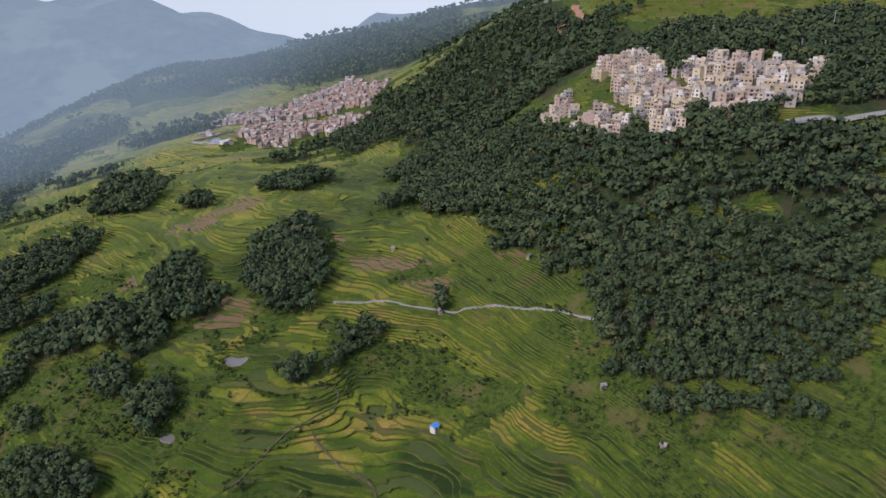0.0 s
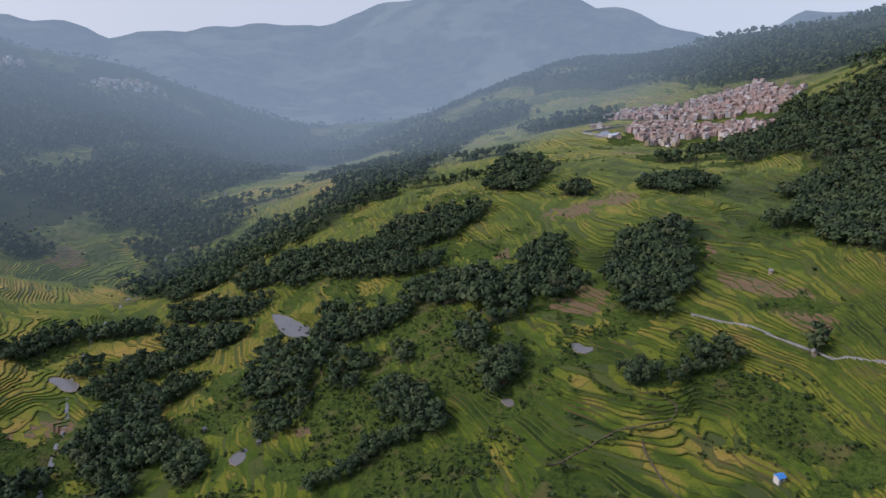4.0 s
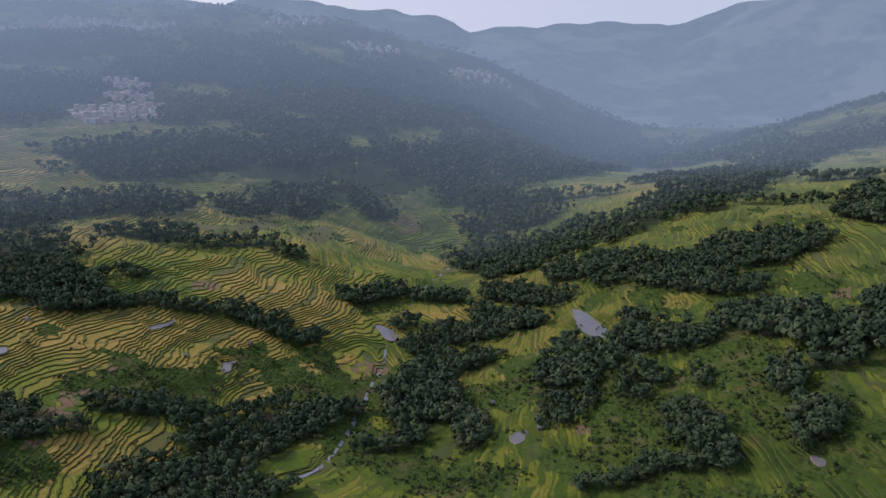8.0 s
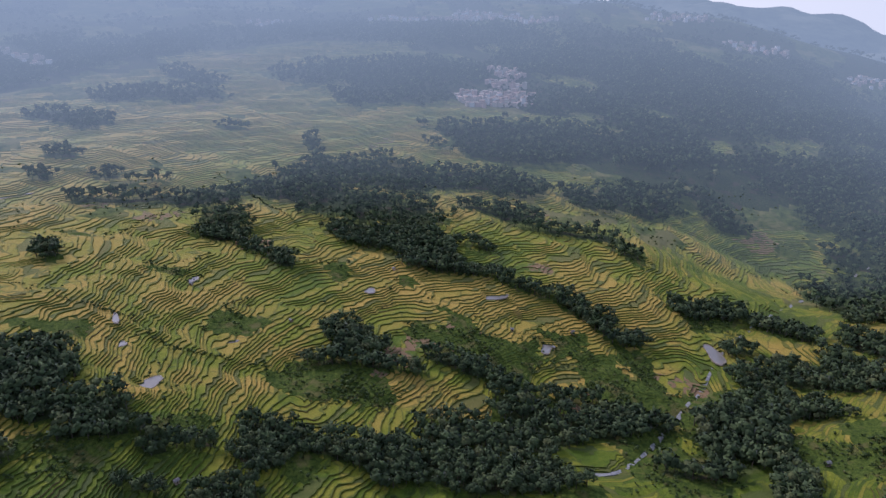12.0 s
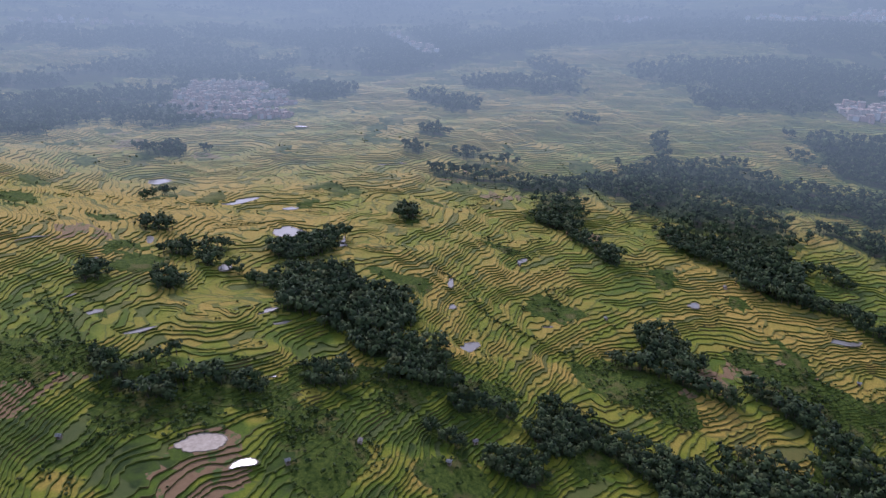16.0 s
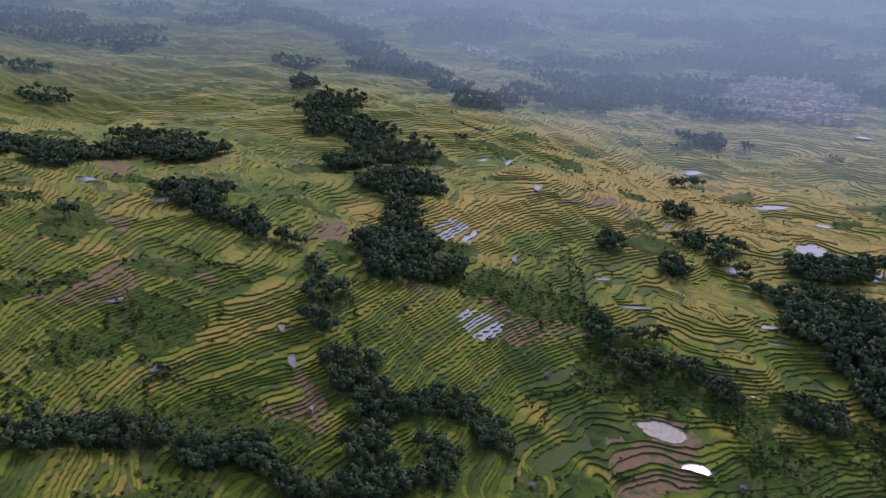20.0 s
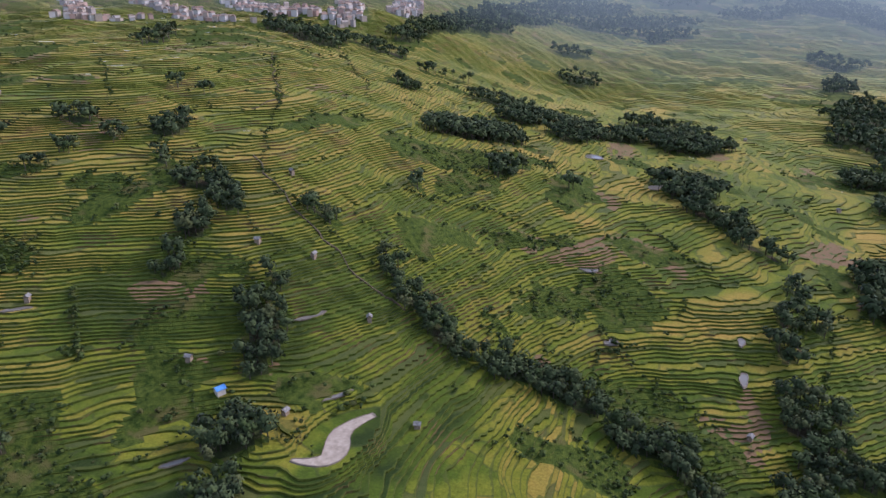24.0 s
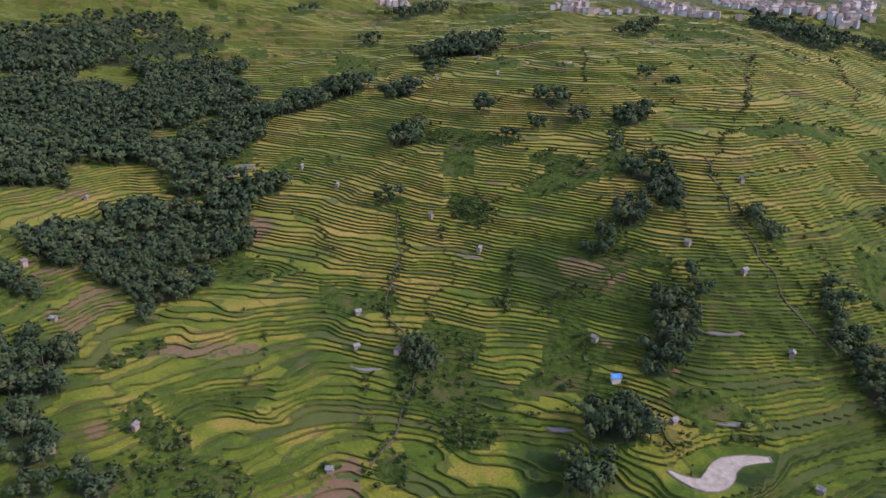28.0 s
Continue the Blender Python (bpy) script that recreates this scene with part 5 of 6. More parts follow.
for n_w, row in enumerate(WILDS):
    x, y = scatter([row], 11.5, 700 + n_w, -0.1, 620, 1700)
    ok = (wood_cover(x, y) > 0.12) & (near_strip(x, y, TOWNS, 0.1) < -0.3) & fresh(x, y, 10.5)
    r = np.hypot(x, y)
    if ok.any():
        plant_many("woods", "open mixed woods with clearings on a far slope", spots_of(x[ok], y[ok], 9, 14, 70 + n_w), "dim", LEAF)
x, y = scatter([(-1300, 1300, -1300, -1400, 1300), (-400, 1700, -1300, 1300, 700), (-1300, -1400, 500, -1900, 700)], 19.0, 801, -0.4, 1500, 2350)
ok = (wood_cover(x, y) > 0.3) & (near_strip(x, y, TOWNS, 0.1) < -0.3) & fresh(x, y, 12)
plant_many("woods", "distant blue-green woods on the upper slopes", spots_of(x[ok], y[ok], 8, 13, 90) * np.array([1, 1, 1, 1, 1.3]), "dim", LEAF)
for ob in PROTOS:
    for child in list(ob.children):
        bpy.data.objects.remove(child)
    bpy.data.objects.remove(ob)

# bushes on banks and fallow ground
rng_b = np.random.default_rng(5)
bx, by = rng_b.uniform(-900, 620, 60000), rng_b.uniform(-950, 900, 60000)
br = np.hypot(bx, by)
bk = (br > 150) & (br < 900) & (rng_b.random(60000) < 200 / np.maximum(br, 250))
bk &= (ripple(bx, by, 46, 21) * 0.6 + ripple(bx, by, 19, 22) * 0.4 > 0.38) | (rng_b.random(60000) < 0.025) | (block(bx, by, 33, 240)[0] > 0.94) | (near_strip(bx, by, PATCHES["scrub"], 0.6, 9) > 0.0)
bk &= near_strip(bx, by, TOWNS, 0.1) < -0.2
bx, by = bx[bk], by[bk]
bh = rng_b.uniform(1.2, 3.6, len(bx))
plant_many("bushes", "low green bushes on banks and fallow ground", np.c_[bx, by, ground_at(bx, by) - 0.3, bh, bh * 0.6], "bush", BUSH, "bushes")

# thickets of the overgrown patches
tx_b, ty_b = scatter(PATCHES["scrub"], 2.3, 61, -0.1, 130, 700)
tx_b, ty_b = tx_b + rng_b.normal(size=len(tx_b)), ty_b + rng_b.normal(size=len(tx_b))
tk = (rng_b.random(len(tx_b)) < 0.50 + 0.5 * ripple(tx_b, ty_b, 13, 88)) & dry(tx_b, ty_b)
tx_b, ty_b = tx_b[tk], ty_b[tk]
th_b = rng_b.uniform(0.7, 2.2, len(tx_b)) * (1 + 0.5 * ripple(tx_b, ty_b, 18, 89))
plant_many("bushes", "dense low thickets on overgrown terraces", np.c_[tx_b, ty_b, ground_at(tx_b, ty_b) - 0.3, th_b, th_b * 0.7], "bush", BUSH, "bushes")

# hedges of weeds and bushes along the borders of the plots
ex, ey = rng_b.uniform(-700, 480, 420000), rng_b.uniform(-750, 700, 420000)
er = np.hypot(ex, ey)
ek = (er > 150) & (er < 760) & (rng_b.random(420000) < 230 / np.maximum(er, 230))
ex, ey = ex[ek], ey[ek]
ek = (block(ex, ey, 68, 200)[1] < 1.3) & (ripple(ex, ey, 30, 91) + 0.5 * ripple(ex, ey, 9, 92) > 0.34) & (near_strip(ex, ey, TOWNS, 0.1) < -0.2)
ex, ey = ex[ek], ey[ek]
eh = rng_b.uniform(0.8, 2.3, len(ex))
plant_many("bushes", "rough hedges of weeds and bushes round the plots", np.c_[ex, ey, ground_at(ex, ey) - 0.3, eh, eh * 0.62], "bush", BUSH, "bushes")

# overgrown ditches between the blocks of fields
hx, hy = [], []
for line in DITCHES:
    for (x1, y1), (x2, y2) in zip(line, line[1:]):
        n_s = max(2, int(math.hypot(x2 - x1, y2 - y1) / 1.6))
        hx += [x1 + (x2 - x1) * k / n_s for k in range(n_s)]
        hy += [y1 + (y2 - y1) * k / n_s for k in range(n_s)]
hx, hy = np.array(hx), np.array(hy)
hx, hy = hx + 5 * ripple(hx, hy, 22, 81) + rng_b.normal(size=len(hx)) * 0.7, hy + 5 * ripple(hx, hy, 22, 82) + rng_b.normal(size=len(hx)) * 0.7
hh = rng_b.uniform(0.9, 2.4, len(hx)) * (1 + 0.5 * ripple(hx, hy, 14, 83))
plant_many("bushes", "overgrown ditches winding between the paddies", np.c_[hx, hy, ground_at(hx, hy) - 0.3, hh, hh * 0.62], "bush", BUSH, "bushes")



# ---- ponds, stream, tracks ----
def pond(row, level, n_p):
    rng = np.random.default_rng(900 + n_p)
    cx, cy, rx, ry, turn = row
    root = new("pond")
    root.location = (cx, cy, level)
    c, s = math.cos(radians(turn)), math.sin(radians(turn))
    wob = [1 + rng.uniform(-0.07, 0.07) for t in range(30)]
    ph1, ph2 = rng.uniform(0, 6.28, 2)
    bend = 0.0 if n_p == 0 else (rng.uniform(-0.35, 0.35) if rx > 1.8 * ry else 0.0)
    ring = []
    for k in range(30):
        t = 6.2832 * k / 30
        f = wob[k] * (1 + 0.13 * math.sin(2 * t + ph1) + 0.10 * math.sin(3 * t + ph2))
        u, v = math.cos(t) * rx * f, math.sin(t) * ry * f
        v += bend * (u * u / rx - rx * 0.4)
        ring.append((u * c - v * s, u * s + v * c))
    if n_p == 0:                                                 # an S-shaped silted pond
        spine = [(92.4, -178.8, 1.4), (97.4, -171.8, 2.4), (98.8, -164.5, 3.5), (95.4, -159.0, 4.2), (94.6, -152.8, 3.4), (99.4, -149.6, 2.0), (106.0, -148.8, 0.6)]
        run, sides = np.linspace(0, 6, 15), ([], [])
        px, py, pw = (np.interp(run, range(7), [q[n] for q in spine]) for n in range(3))
        for _ in range(2):
            px[1:-1], py[1:-1] = (px[:-2] + 2 * px[1:-1] + px[2:]) / 4, (py[:-2] + 2 * py[1:-1] + py[2:]) / 4
        tx, ty = np.gradient(px), np.gradient(py)
        for q in range(15):
            far_t = math.hypot(tx[q], ty[q])
            for side, sign in zip(sides, (1, -1)):
                wide = sign * pw[q] * wob[q + (0 if sign > 0 else 15)]
                side.append((px[q] - cx - ty[q] / far_t * wide, py[q] - cy + tx[q] / far_t * wide))
        ring = sides[1] + sides[0][::-1]
    bm = bmesh.new()
    bm.faces.new([bm.verts.new((x, y, 0.12)) for x, y in ring])
    part("water_surface", bm, PALE_MUD if n_p in (0, 3) else WATER, root)
    bm = bmesh.new()
    loops = [[bm.verts.new((x * k, y * k, z)) for x, y in ring] for k, z in ((0.98, 0.02), (1.0, 0.26), (1.0 + 0.5 / max(rx, 3), 0.30), (1.0 + 0.9 / max(rx, 3), -0.2))]
    for a_l, b_l in zip(loops, loops[1:]):
        for k in range(30):
            bm.faces.new((a_l[k], a_l[(k + 1) % 30], b_l[(k + 1) % 30], b_l[k]))
    part("bank", bm, MUD, root)
    return tagged(root, "shallow muddy pond held by a low earth bank" if rx > 9 else "small flooded paddy held by a low earth bank", "pond", "ponds")


for n_p, (row, level) in enumerate(zip(PONDS, POND_LEVEL)):
    pond(row, level, n_p)


def ribbon(name, label, points, width, mat, rise, category, kind="structure", wobble=0.0):
    """A strip that follows the land."""
    pts = []
    for (x1, y1), (x2, y2) in zip(points, points[1:]):
        n_s = max(2, int(math.hypot(x2 - x1, y2 - y1) / 2.5))
        pts += [(x1 + (x2 - x1) * k / n_s, y1 + (y2 - y1) * k / n_s) for k in range(n_s)]
    p = np.array(pts + [points[-1]], float)
    for _ in range(6):
        p[1:-1] = (p[:-2] + 2 * p[1:-1] + p[2:]) / 4
    d = np.gradient(p, axis=0)
    d /= np.linalg.norm(d, axis=1)[:, None]
    side = np.c_[-d[:, 1], d[:, 0]]
    if wobble:
        p += side * (wobble * ripple(p[:, 0], p[:, 1], 11, 41))[:, None]
    z = ground_at(p[:, 0], p[:, 1]) + rise
    w = width / 2 * (1 + 0.35 * ripple(p[:, 0], p[:, 1], 7, 43))[:, None]
    prof = [np.c_[p + side * w * k, z + dz] for k, dz in ((-1.15, -1.5), (-1, 0), (1, 0), (1.15, -1.5))]
    verts = np.stack(prof, 1).reshape(-1, 3)
    n_v = len(p)
    i = np.arange(n_v - 1)[:, None] * 4
    faces = np.concatenate([np.c_[i + k, i + k + 1, i + k + 5, i + k + 4] for k in range(3)])
    return tagged(new(name, mesh_of(name, verts, np.full(len(faces), 4), faces.ravel(), [mat])), label, category, kind=kind)


ribbon("stream", "shallow rocky stream in the valley floor", STREAM, 2.6, STREAM_BED, 0.7, "stream")
for pts in TRACKS["concrete"]:
    ribbon("path", "pale concrete path along a terrace", pts, 0.85, TRACK, 0.6, "path")
for pts in TRACKS["earth"]:
    ribbon("path", "trodden earth footpath between paddies", pts, 0.6, EARTH, 0.5, "path", wobble=3.0)
ribbon("road", "raw red-earth road cut on the hill", TRACKS["red"][0], 9.0, RED_EARTH, 1.0, "road")
ribbon("road", "pale earth road by the hill village", TRACKS["hill"][0], 5.0, TRACK, 2.0, "road")


# ---- houses ----
def house(seed, w, d, floors, wall, roof, detail, slab=None):
    """A house: walls with a plinth, slab, parapet or tiled roof, windows floor by floor. Its front looks along -y."""
    rng = random.Random(seed)
    root = new("house")
    hgt = floors * 3.0
    part("wall", boxes((-w / 2, w / 2, -d / 2, d / 2, -5, hgt)), wall, root)
    if slab == "gable":
        bm = bmesh.new()
        e = 0.5
        v = [bm.verts.new(p) for p in ((-w / 2 - e, -d / 2 - e, hgt), (w / 2 + e, -d / 2 - e, hgt), (w / 2 + e, d / 2 + e, hgt), (-w / 2 - e, d / 2 + e, hgt), (-w / 2 - e, 0, hgt + d * 0.27), (w / 2 + e, 0, hgt + d * 0.27))]
        for f in ((0, 1, 5, 4), (2, 3, 4, 5), (0, 4, 3), (1, 2, 5), (3, 2, 1, 0)):
            bm.faces.new([v[k] for k in f])
        part("roof", bm, roof, root)
    else:
        part("roof", boxes((-w / 2 - 0.35, w / 2 + 0.35, -d / 2 - 0.35, d / 2 + 0.35, hgt, hgt + 0.2)), roof, root)
        if detail > 0:
            t = 0.18
            part("parapet", boxes((-w / 2, w / 2, -d / 2, -d / 2 + t, hgt + 0.2, hgt + 1.1), (-w / 2, w / 2, d / 2 - t, d / 2, hgt + 0.2, hgt + 1.1),
                                  (-w / 2, -w / 2 + t, -d / 2 + t, d / 2 - t, hgt + 0.2, hgt + 1.1), (w / 2 - t, w / 2, -d / 2 + t, d / 2 - t, hgt + 0.2, hgt + 1.1)), wall, root)
            if rng.random() < 0.7:
                sx = rng.choice((-1, 1)) * (w / 2 - 1.9)
                part("stair_head", boxes((sx - 1.5, sx + 1.5, d / 2 - 3.6, d / 2 - 0.2, hgt + 0.2, hgt + 2.6), (sx - 1.8, sx + 1.8, d / 2 - 3.9, d / 2 + 0.1, hgt + 2.6, hgt + 2.8)), wall, root)
            if rng.random() < 0.5:
                bm = bmesh.new()
                bmesh.ops.create_cone(bm, cap_ends=True, segments=10, radius1=0.6, radius2=0.6, depth=1.4, matrix=pose(w / 4, -d / 4, hgt + 1.3))
                box(bm, w / 4 - 0.6, w / 4 + 0.6, -d / 4 - 0.6, -d / 4 + 0.6, hgt + 0.2, hgt + 0.6)
                part("water_tank", bm, STEEL, root, "steel roof tank")
    if detail == 0:
        return root
    cols = 3 if w > 8.5 else 2
    for f in range(floors):
        for k in range(cols):
            x = (k + 0.5) / cols * w - w / 2
            z0 = f * 3.0 + 0.9
            if f == 0 and k == 0 and detail > 1:
                part("door", boxes((x - 0.7, x + 0.7, -d / 2 - 0.05, -d / 2 + 0.1, 0, 2.3)), DOOR, root, "dark wooden door")
                continue
            part("window", boxes((x - 0.85, x + 0.85, -d / 2 - 0.04, -d / 2 + 0.1, z0, z0 + 1.5)), PANE, root)
        if detail > 1:
            for sx in (-1, 1):
                part("window", boxes((sx * w / 2 - 0.05, sx * w / 2 + 0.05, -0.7, 0.7, f * 3.0 + 0.9, f * 3.0 + 2.2)), PANE, root)
    if detail > 1 and floors > 1:
        for f in range(1, floors):
            if f % 2 == 0:
                part("ledge", boxes((-w / 2 - 0.1, w / 2 + 0.1, -d / 2 - 0.3, -d / 2, f * 3.0 - 0.12, f * 3.0 + 0.05)), wall, root)
                continue
            balcony = part("balcony", boxes((-w / 2, w / 2, -d / 2 - 1.0, -d / 2, f * 3.0 - 0.15, f * 3.0)), ROOF_FLAT, root, "concrete balcony slab")
            part("railing", boxes((-w / 2, w / 2, -d / 2 - 1.0, -d / 2 - 0.9, f * 3.0, f * 3.0 + 0.75)), wall, balcony)
    return root


def far_village(strips, spacing, seed, label, edge=0.0, r0=0.0, walls=(0, 0, 0, 1, 2, 3), size=1.0):
    """A village too far off to tell its houses apart one by one: all of them in one mesh."""
    rng = random.Random(seed)
    x, y = scatter(strips, spacing, seed, edge, r0)
    z = ground_at(x, y)
    verts, faces, index = [], [], []
    for px, py, pz in zip(x.tolist(), y.tolist(), z.tolist()):
        w, d, h, turn = rng.uniform(2.1, 3.6) * size, rng.uniform(2.1, 3.4) * size, rng.choice((2.8, 4.5, 5, 7)) * size, rng.uniform(0, 3.14)
        c, s, o, gable = math.cos(turn), math.sin(turn), len(verts), rng.random() < 0.5
        rows = [(sx * w * k, sy * d * k, zz) for zz, k in ((-4, 1), (h, 1), (h, 1.1), (h + 0.3, 1.1)) for sx, sy in ((-1, -1), (1, -1), (1, 1), (-1, 1))] + [(-w * 1.1, 0, h + 2.2), (w * 1.1, 0, h + 2.2)]
        verts += [(px + a_x * c - a_y * s, py + a_x * s + a_y * c, pz + a_z) for a_x, a_y, a_z in rows]
        wall = rng.choice(walls)
        for k in range(4):
            faces += [(o + k, o + (k + 1) % 4, o + 4 + (k + 1) % 4, o + 4 + k), (o + 8 + k, o + 8 + (k + 1) % 4, o + 12 + (k + 1) % 4, o + 12 + k)]
            index += [wall, 4]
        top = [(12, 13, 17, 16), (14, 15, 16, 17), (12, 16, 15, 15), (13, 14, 17, 17)] if gable else [(12, 13, 14, 15)]
        roof = rng.choice((4, 5, 5)) if gable else rng.choice((4, 5, 0, 0, 1))
        faces += [tuple(o + q for q in f) for f in top]
        index += [roof] * len(top)
        faces.append((o + 8, o + 11, o + 10, o + 9))
        index.append(4)
    f = np.array(faces)
    three = f[:, 2] == f[:, 3]
    keep = np.ones(f.shape, bool)
    keep[three, 3] = False
    me = mesh_of("far_houses", verts, np.where(three, 3, 4), f[keep], WALLS_FAR + ROOFS_FAR, index)
    tagged(new("far_houses", me), label, "village", kind="stuff")


def settle_village(strips, protos, spacing, seed, labels, group, edge=0.0, turn=25, r1=9e9):
    rng = random.Random(seed)
    x, y = scatter(strips, spacing, seed, edge, 0.0, r1)
    z = np.minimum.reduce([ground_at(x + dx, y + dy) for dx, dy in ((0, 0), (3, 0), (-3, 0), (0, 3), (0, -3))])
    gx, gy = ground_at(x + 12, y) - ground_at(x - 12, y), ground_at(x, y + 12) - ground_at(x, y - 12)
    for px, py, pz, sx, sy in zip(x.tolist(), y.tolist(), z.tolist(), gx.tolist(), gy.tolist()):
        k = rng.randrange(len(protos))
        face = math.degrees(math.atan2(-sy, -sx)) + 90 + rng.choice((0, 0, 0, 90, -90)) + rng.uniform(-turn, turn)
        ob = copy_thing(protos[k], pose(px, py, pz + 0.6, 0, 0, face))
        tagged(ob, labels[k], "house", group)


def drop_protos(obs):
    for ob in obs:
        for child in list(ob.children_recursive):
            bpy.data.objects.remove(child)
        bpy.data.objects.remove(ob)


kinds_h = [(7.5, 7, 3, 0, None), (7, 7.5, 3, 1, None), (8.8, 7, 2, 2, None), (6.5, 7, 3, 3, None), (8, 7, 2, 4, "gable"), (8.8, 8, 3, 5, None), (7.5, 6.5, 2, 1, "gable"), (8, 8, 4, 4, None), (7, 7, 3, 2, None)]
names_h = ["cream", "beige", "grey rendered", "white tiled", "tan brick", "ochre"]
protos = [house(k, w, d, f, WALLS[c], ROOF_FLAT if g is None else ROOF_TILE, 2, g) for k, (w, d, f, c, g) in enumerate(kinds_h)]
labels = [f"{names_h[c]} house of {('one', 'two', 'three', 'four')[f - 1]} storeys with a {'flat' if g is None else 'tiled'} roof" for w, d, f, c, g in kinds_h]
for ob in protos:
    ob.scale = (0.76, 0.76, 0.76)
settle_village(VILLAGES["hill_village"], protos, 5.9, 3, labels, "houses of the hill village", -0.15)
drop_protos(protos)

TOWN_END = 560
kinds_s = [(7, 7, 2, 4, None), (7, 6.5, 2, 1, None), (6.5, 7, 3, 4, None), (7.5, 6.5, 2, 4, "gable"), (7, 6, 2, 5, None), (6, 7, 2, 3, None), (6.5, 6, 1, 3, "gable")]
protos = [house(20 + k, w, d, f, WALLS[c], ROOF_FLAT if g is None else ROOF_TILE, 1, g) for k, (w, d, f, c, g) in enumerate(kinds_s)]
labels = [f"small {names_h[c]} village house, {('one', 'two', 'three', 'four')[f - 1]} storeys, {'flat' if g is None else 'tiled'} roof" for w, d, f, c, g in kinds_s]
for ob in protos:
    ob.scale = (0.78, 0.78, 0.78)
settle_village(VILLAGES["town"], protos[1:], 9.0, 4, labels[1:], "houses of the upper town", -0.1, r1=TOWN_END)
settle_village(VILLAGES["spur_village"], protos, 7.2, 5, labels, "houses of the spur village", 0.0, r1=900)
drop_protos(protos)

far_village(VILLAGES["town"], 9.0, 16, "close-packed pale houses of the upper town", -0.1, TOWN_END, (3, 3, 1, 2, 1, 0))
far_village(VILLAGES["spur_village"], 6.6, 15, "packed upper part of the spur village, grey and pinkish houses", 0.0, 900)
far_village(VILLAGES["basin_village"], 7.4, 6, "close-packed village of grey and pinkish houses in the basin")
far_village(VILLAGES["west_village"], 9.5, 7, "small village of pale houses on the wooded slope", 0.0, 0.0, (0, 0, 1, 1, 3), 1.3)
far_village(VILLAGES["far_hamlets"], 19, 8, "far hamlets of pale houses among woods", 0.1, 0.0, (0, 1, 3), 1.3)


# ---- field huts ----
def hut(w, d, h, wall, roof):
    root = new("field_hut")
    part("wall", boxes((-w / 2, w / 2, -d / 2, d / 2, -1.2, h)), wall, root)
    bm = bmesh.new()
    e, t = 0.35, 0.1
    for k in (0, 1):
        y0, y1 = (-d / 2 - e, 0) if k == 0 else (0, d / 2 + e)
        z0, z1 = (h - 0.1, h + 0.8) if k == 0 else (h + 0.8, h - 0.1)
        v = [bm.verts.new(p) for p in ((-w / 2 - e, y0, z0), (w / 2 + e, y0, z0), (w / 2 + e, y1, z1), (-w / 2 - e, y1, z1), (-w / 2 - e, y0, z0 + t), (w / 2 + e, y0, z0 + t), (w / 2 + e, y1, z1 + t), (-w / 2 - e, y1, z1 + t))]
        for f in ((3, 2, 1, 0), (4, 5, 6, 7), (0, 1, 5, 4), (1, 2, 6, 5), (2, 3, 7, 6), (3, 0, 4, 7)):
            bm.faces.new([v[i] for i in f])
    part("roof", bm, roof, root)
    part("door", boxes((-0.45, 0.45, -d / 2 - 0.05, -d / 2 + 0.08, 0, 1.8)), DOOR, root)
    return root


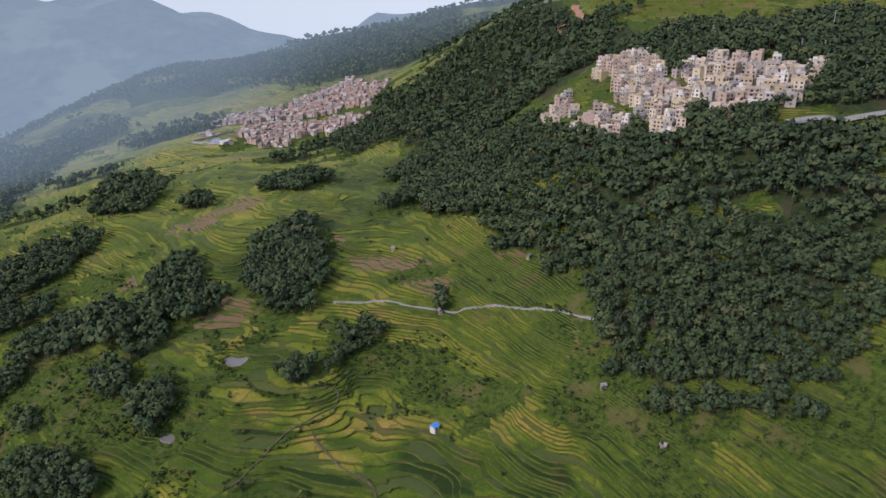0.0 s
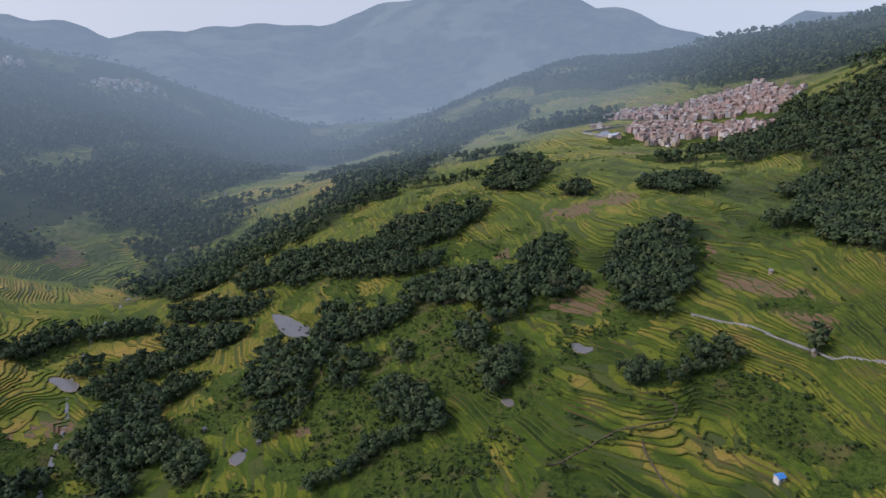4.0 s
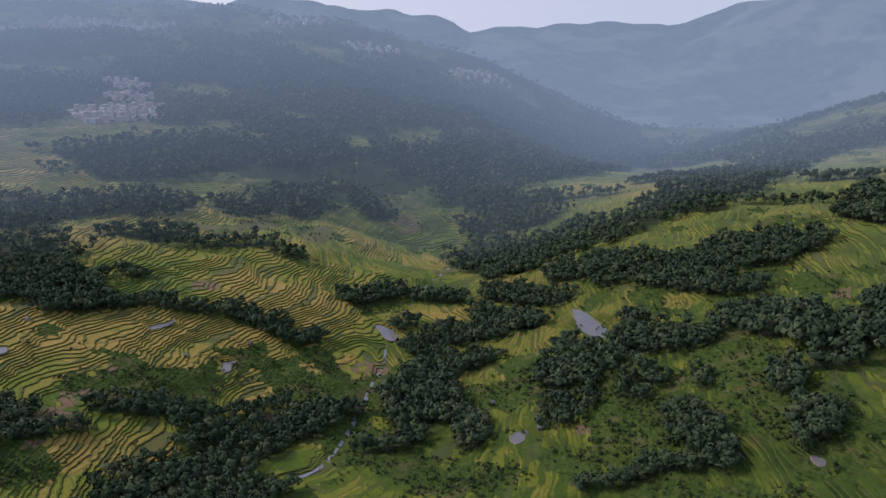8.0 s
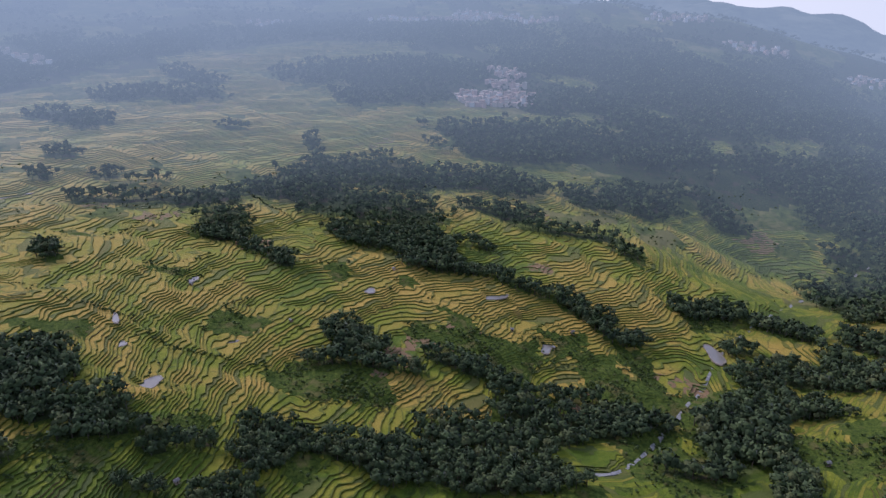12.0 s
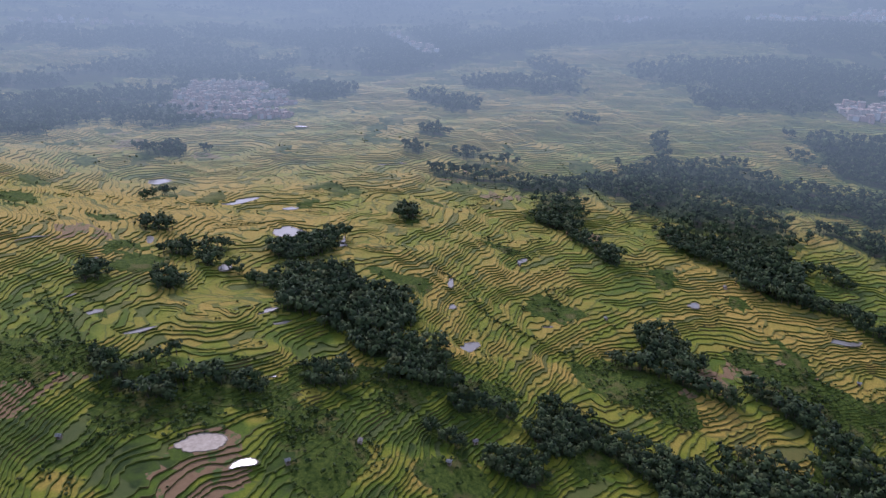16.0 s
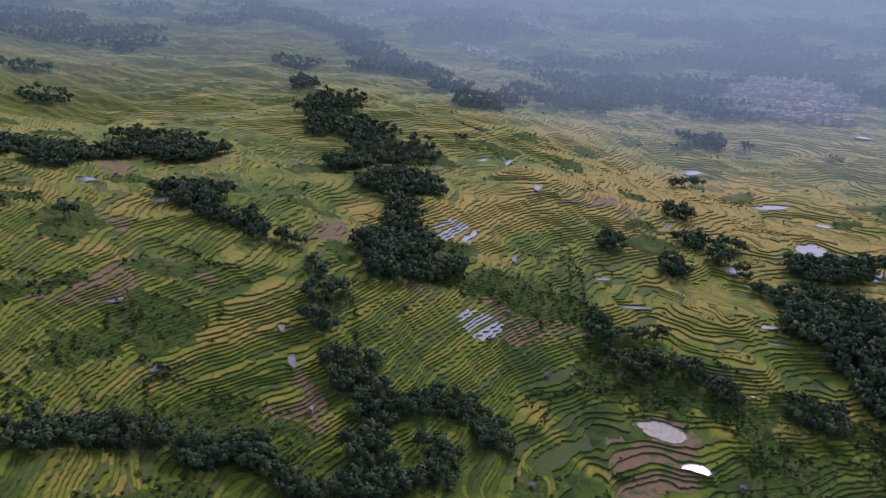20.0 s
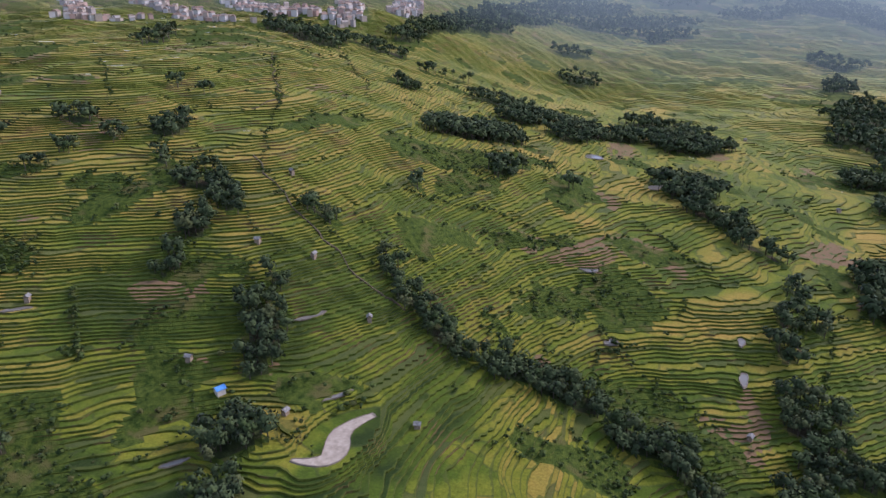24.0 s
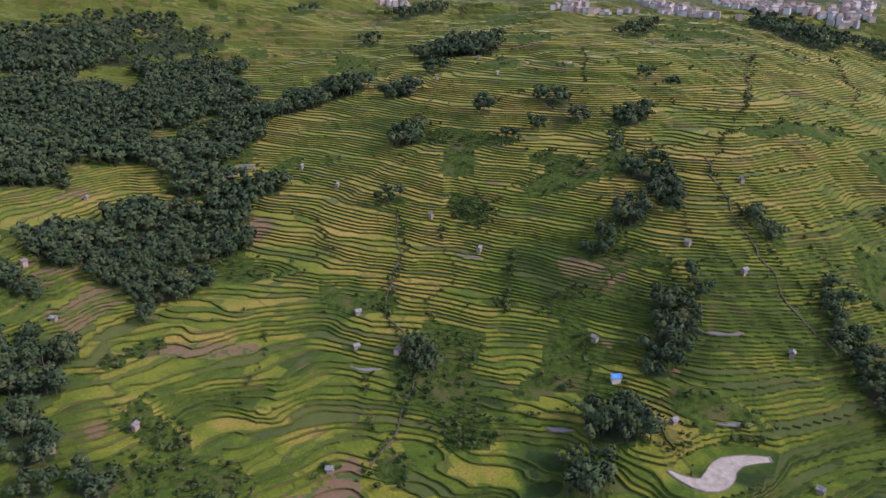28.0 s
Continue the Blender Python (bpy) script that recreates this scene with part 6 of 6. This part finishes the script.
huts = {"pale": hut(2.1, 1.8, 1.5, MUD_WALL, THATCH), "blue": hut(3.1, 2.7, 2.0, WALLS[3], ROOF_BLUE), "brick": hut(2.3, 2.0, 1.7, WALLS[4], ROOF_TILE)}
words = {"pale": "small grey field hut with a pale sheet roof", "blue": "small white field hut with a blue sheet roof", "brick": "small brick field hut with a dark tiled roof"}
hz = ground_at(np.array([p[0] for p in HUTS]), np.array([p[1] for p in HUTS]))
for n_h, ((px, py), pz) in enumerate(zip(HUTS, hz.tolist())):
    kind = "blue" if n_h in BLUE_HUTS else ("brick" if n_h % 5 == 1 else "pale")
    tagged(copy_thing(huts[kind], pose(px, py, (math.floor(pz / STEP) + 0.5) * STEP + 0.35, 0, 0, random.uniform(0, 180))), words[kind], "hut", "field huts")
drop_protos(list(huts.values()))


# ---- reservoir by the spur village ----
def long_wall(a, b, thick, low, high):
    (x1, y1), (x2, y2) = a, b
    half = math.hypot(x2 - x1, y2 - y1) / 2
    root = new("reservoir_wall")
    px, py = (x1 + x2) / 2, (y1 + y2) / 2
    part("wall", boxes((-half, half, -thick / 2, thick / 2, low, high)), ROOF_FLAT, root)
    part("coping", boxes((-half - 0.1, half + 0.1, -thick / 2 - 0.2, thick / 2 + 0.2, high, high + 0.25)), TRACK, root)
    root.matrix_world = pose(px, py, float(ground_at([px], [py])[0]), 0, 0, math.degrees(math.atan2(y2 - y1, x2 - x1)))
    return tagged(root, "pale concrete wall holding the village reservoir", "wall", "reservoir walls")


long_wall((-316.8, 870.5), (-281.9, 935.3), 1.2, -6, 2.0)
long_wall((-316.8, 870.5), (-269.3, 854.1), 1.2, -6, 1.5)
shed = house(77, 14, 7, 1, WALLS[3], ROOF_TIN, 1, "gable")
shed.name = "shed"
shed.matrix_world = pose(-269.3, 854.1, float(ground_at([-269.3], [854.1])[0]) + 0.4, 0, 0, 60)
tagged(shed, "long white shed with a pale sheet roof", "shed")


# ---- poles by the hill village ----
def pole(h):
    root = new("utility_pole")
    bm = bmesh.new()
    bmesh.ops.create_cone(bm, cap_ends=True, segments=8, radius1=0.22, radius2=0.13, depth=h + 1, matrix=pose(0, 0, h / 2 - 0.5))
    part("pole", bm, ROOF_FLAT, root)
    for k in range(2):
        part("crossarm", boxes((-1.2, 1.2, -0.07, 0.07, h - 0.6 - k * 1.1, h - 0.45 - k * 1.1)), STEEL, root)
    return root


for (px, py), h in zip(POLES, (18, 12, 12, 13, 12)):
    ob = pole(h)
    ob.location = (px, py, float(ground_at([px], [py])[0]))
    ob.rotation_euler = (0, 0, 0.4)
    tagged(ob, "pale concrete power pole above the wood", "pole", "power poles")
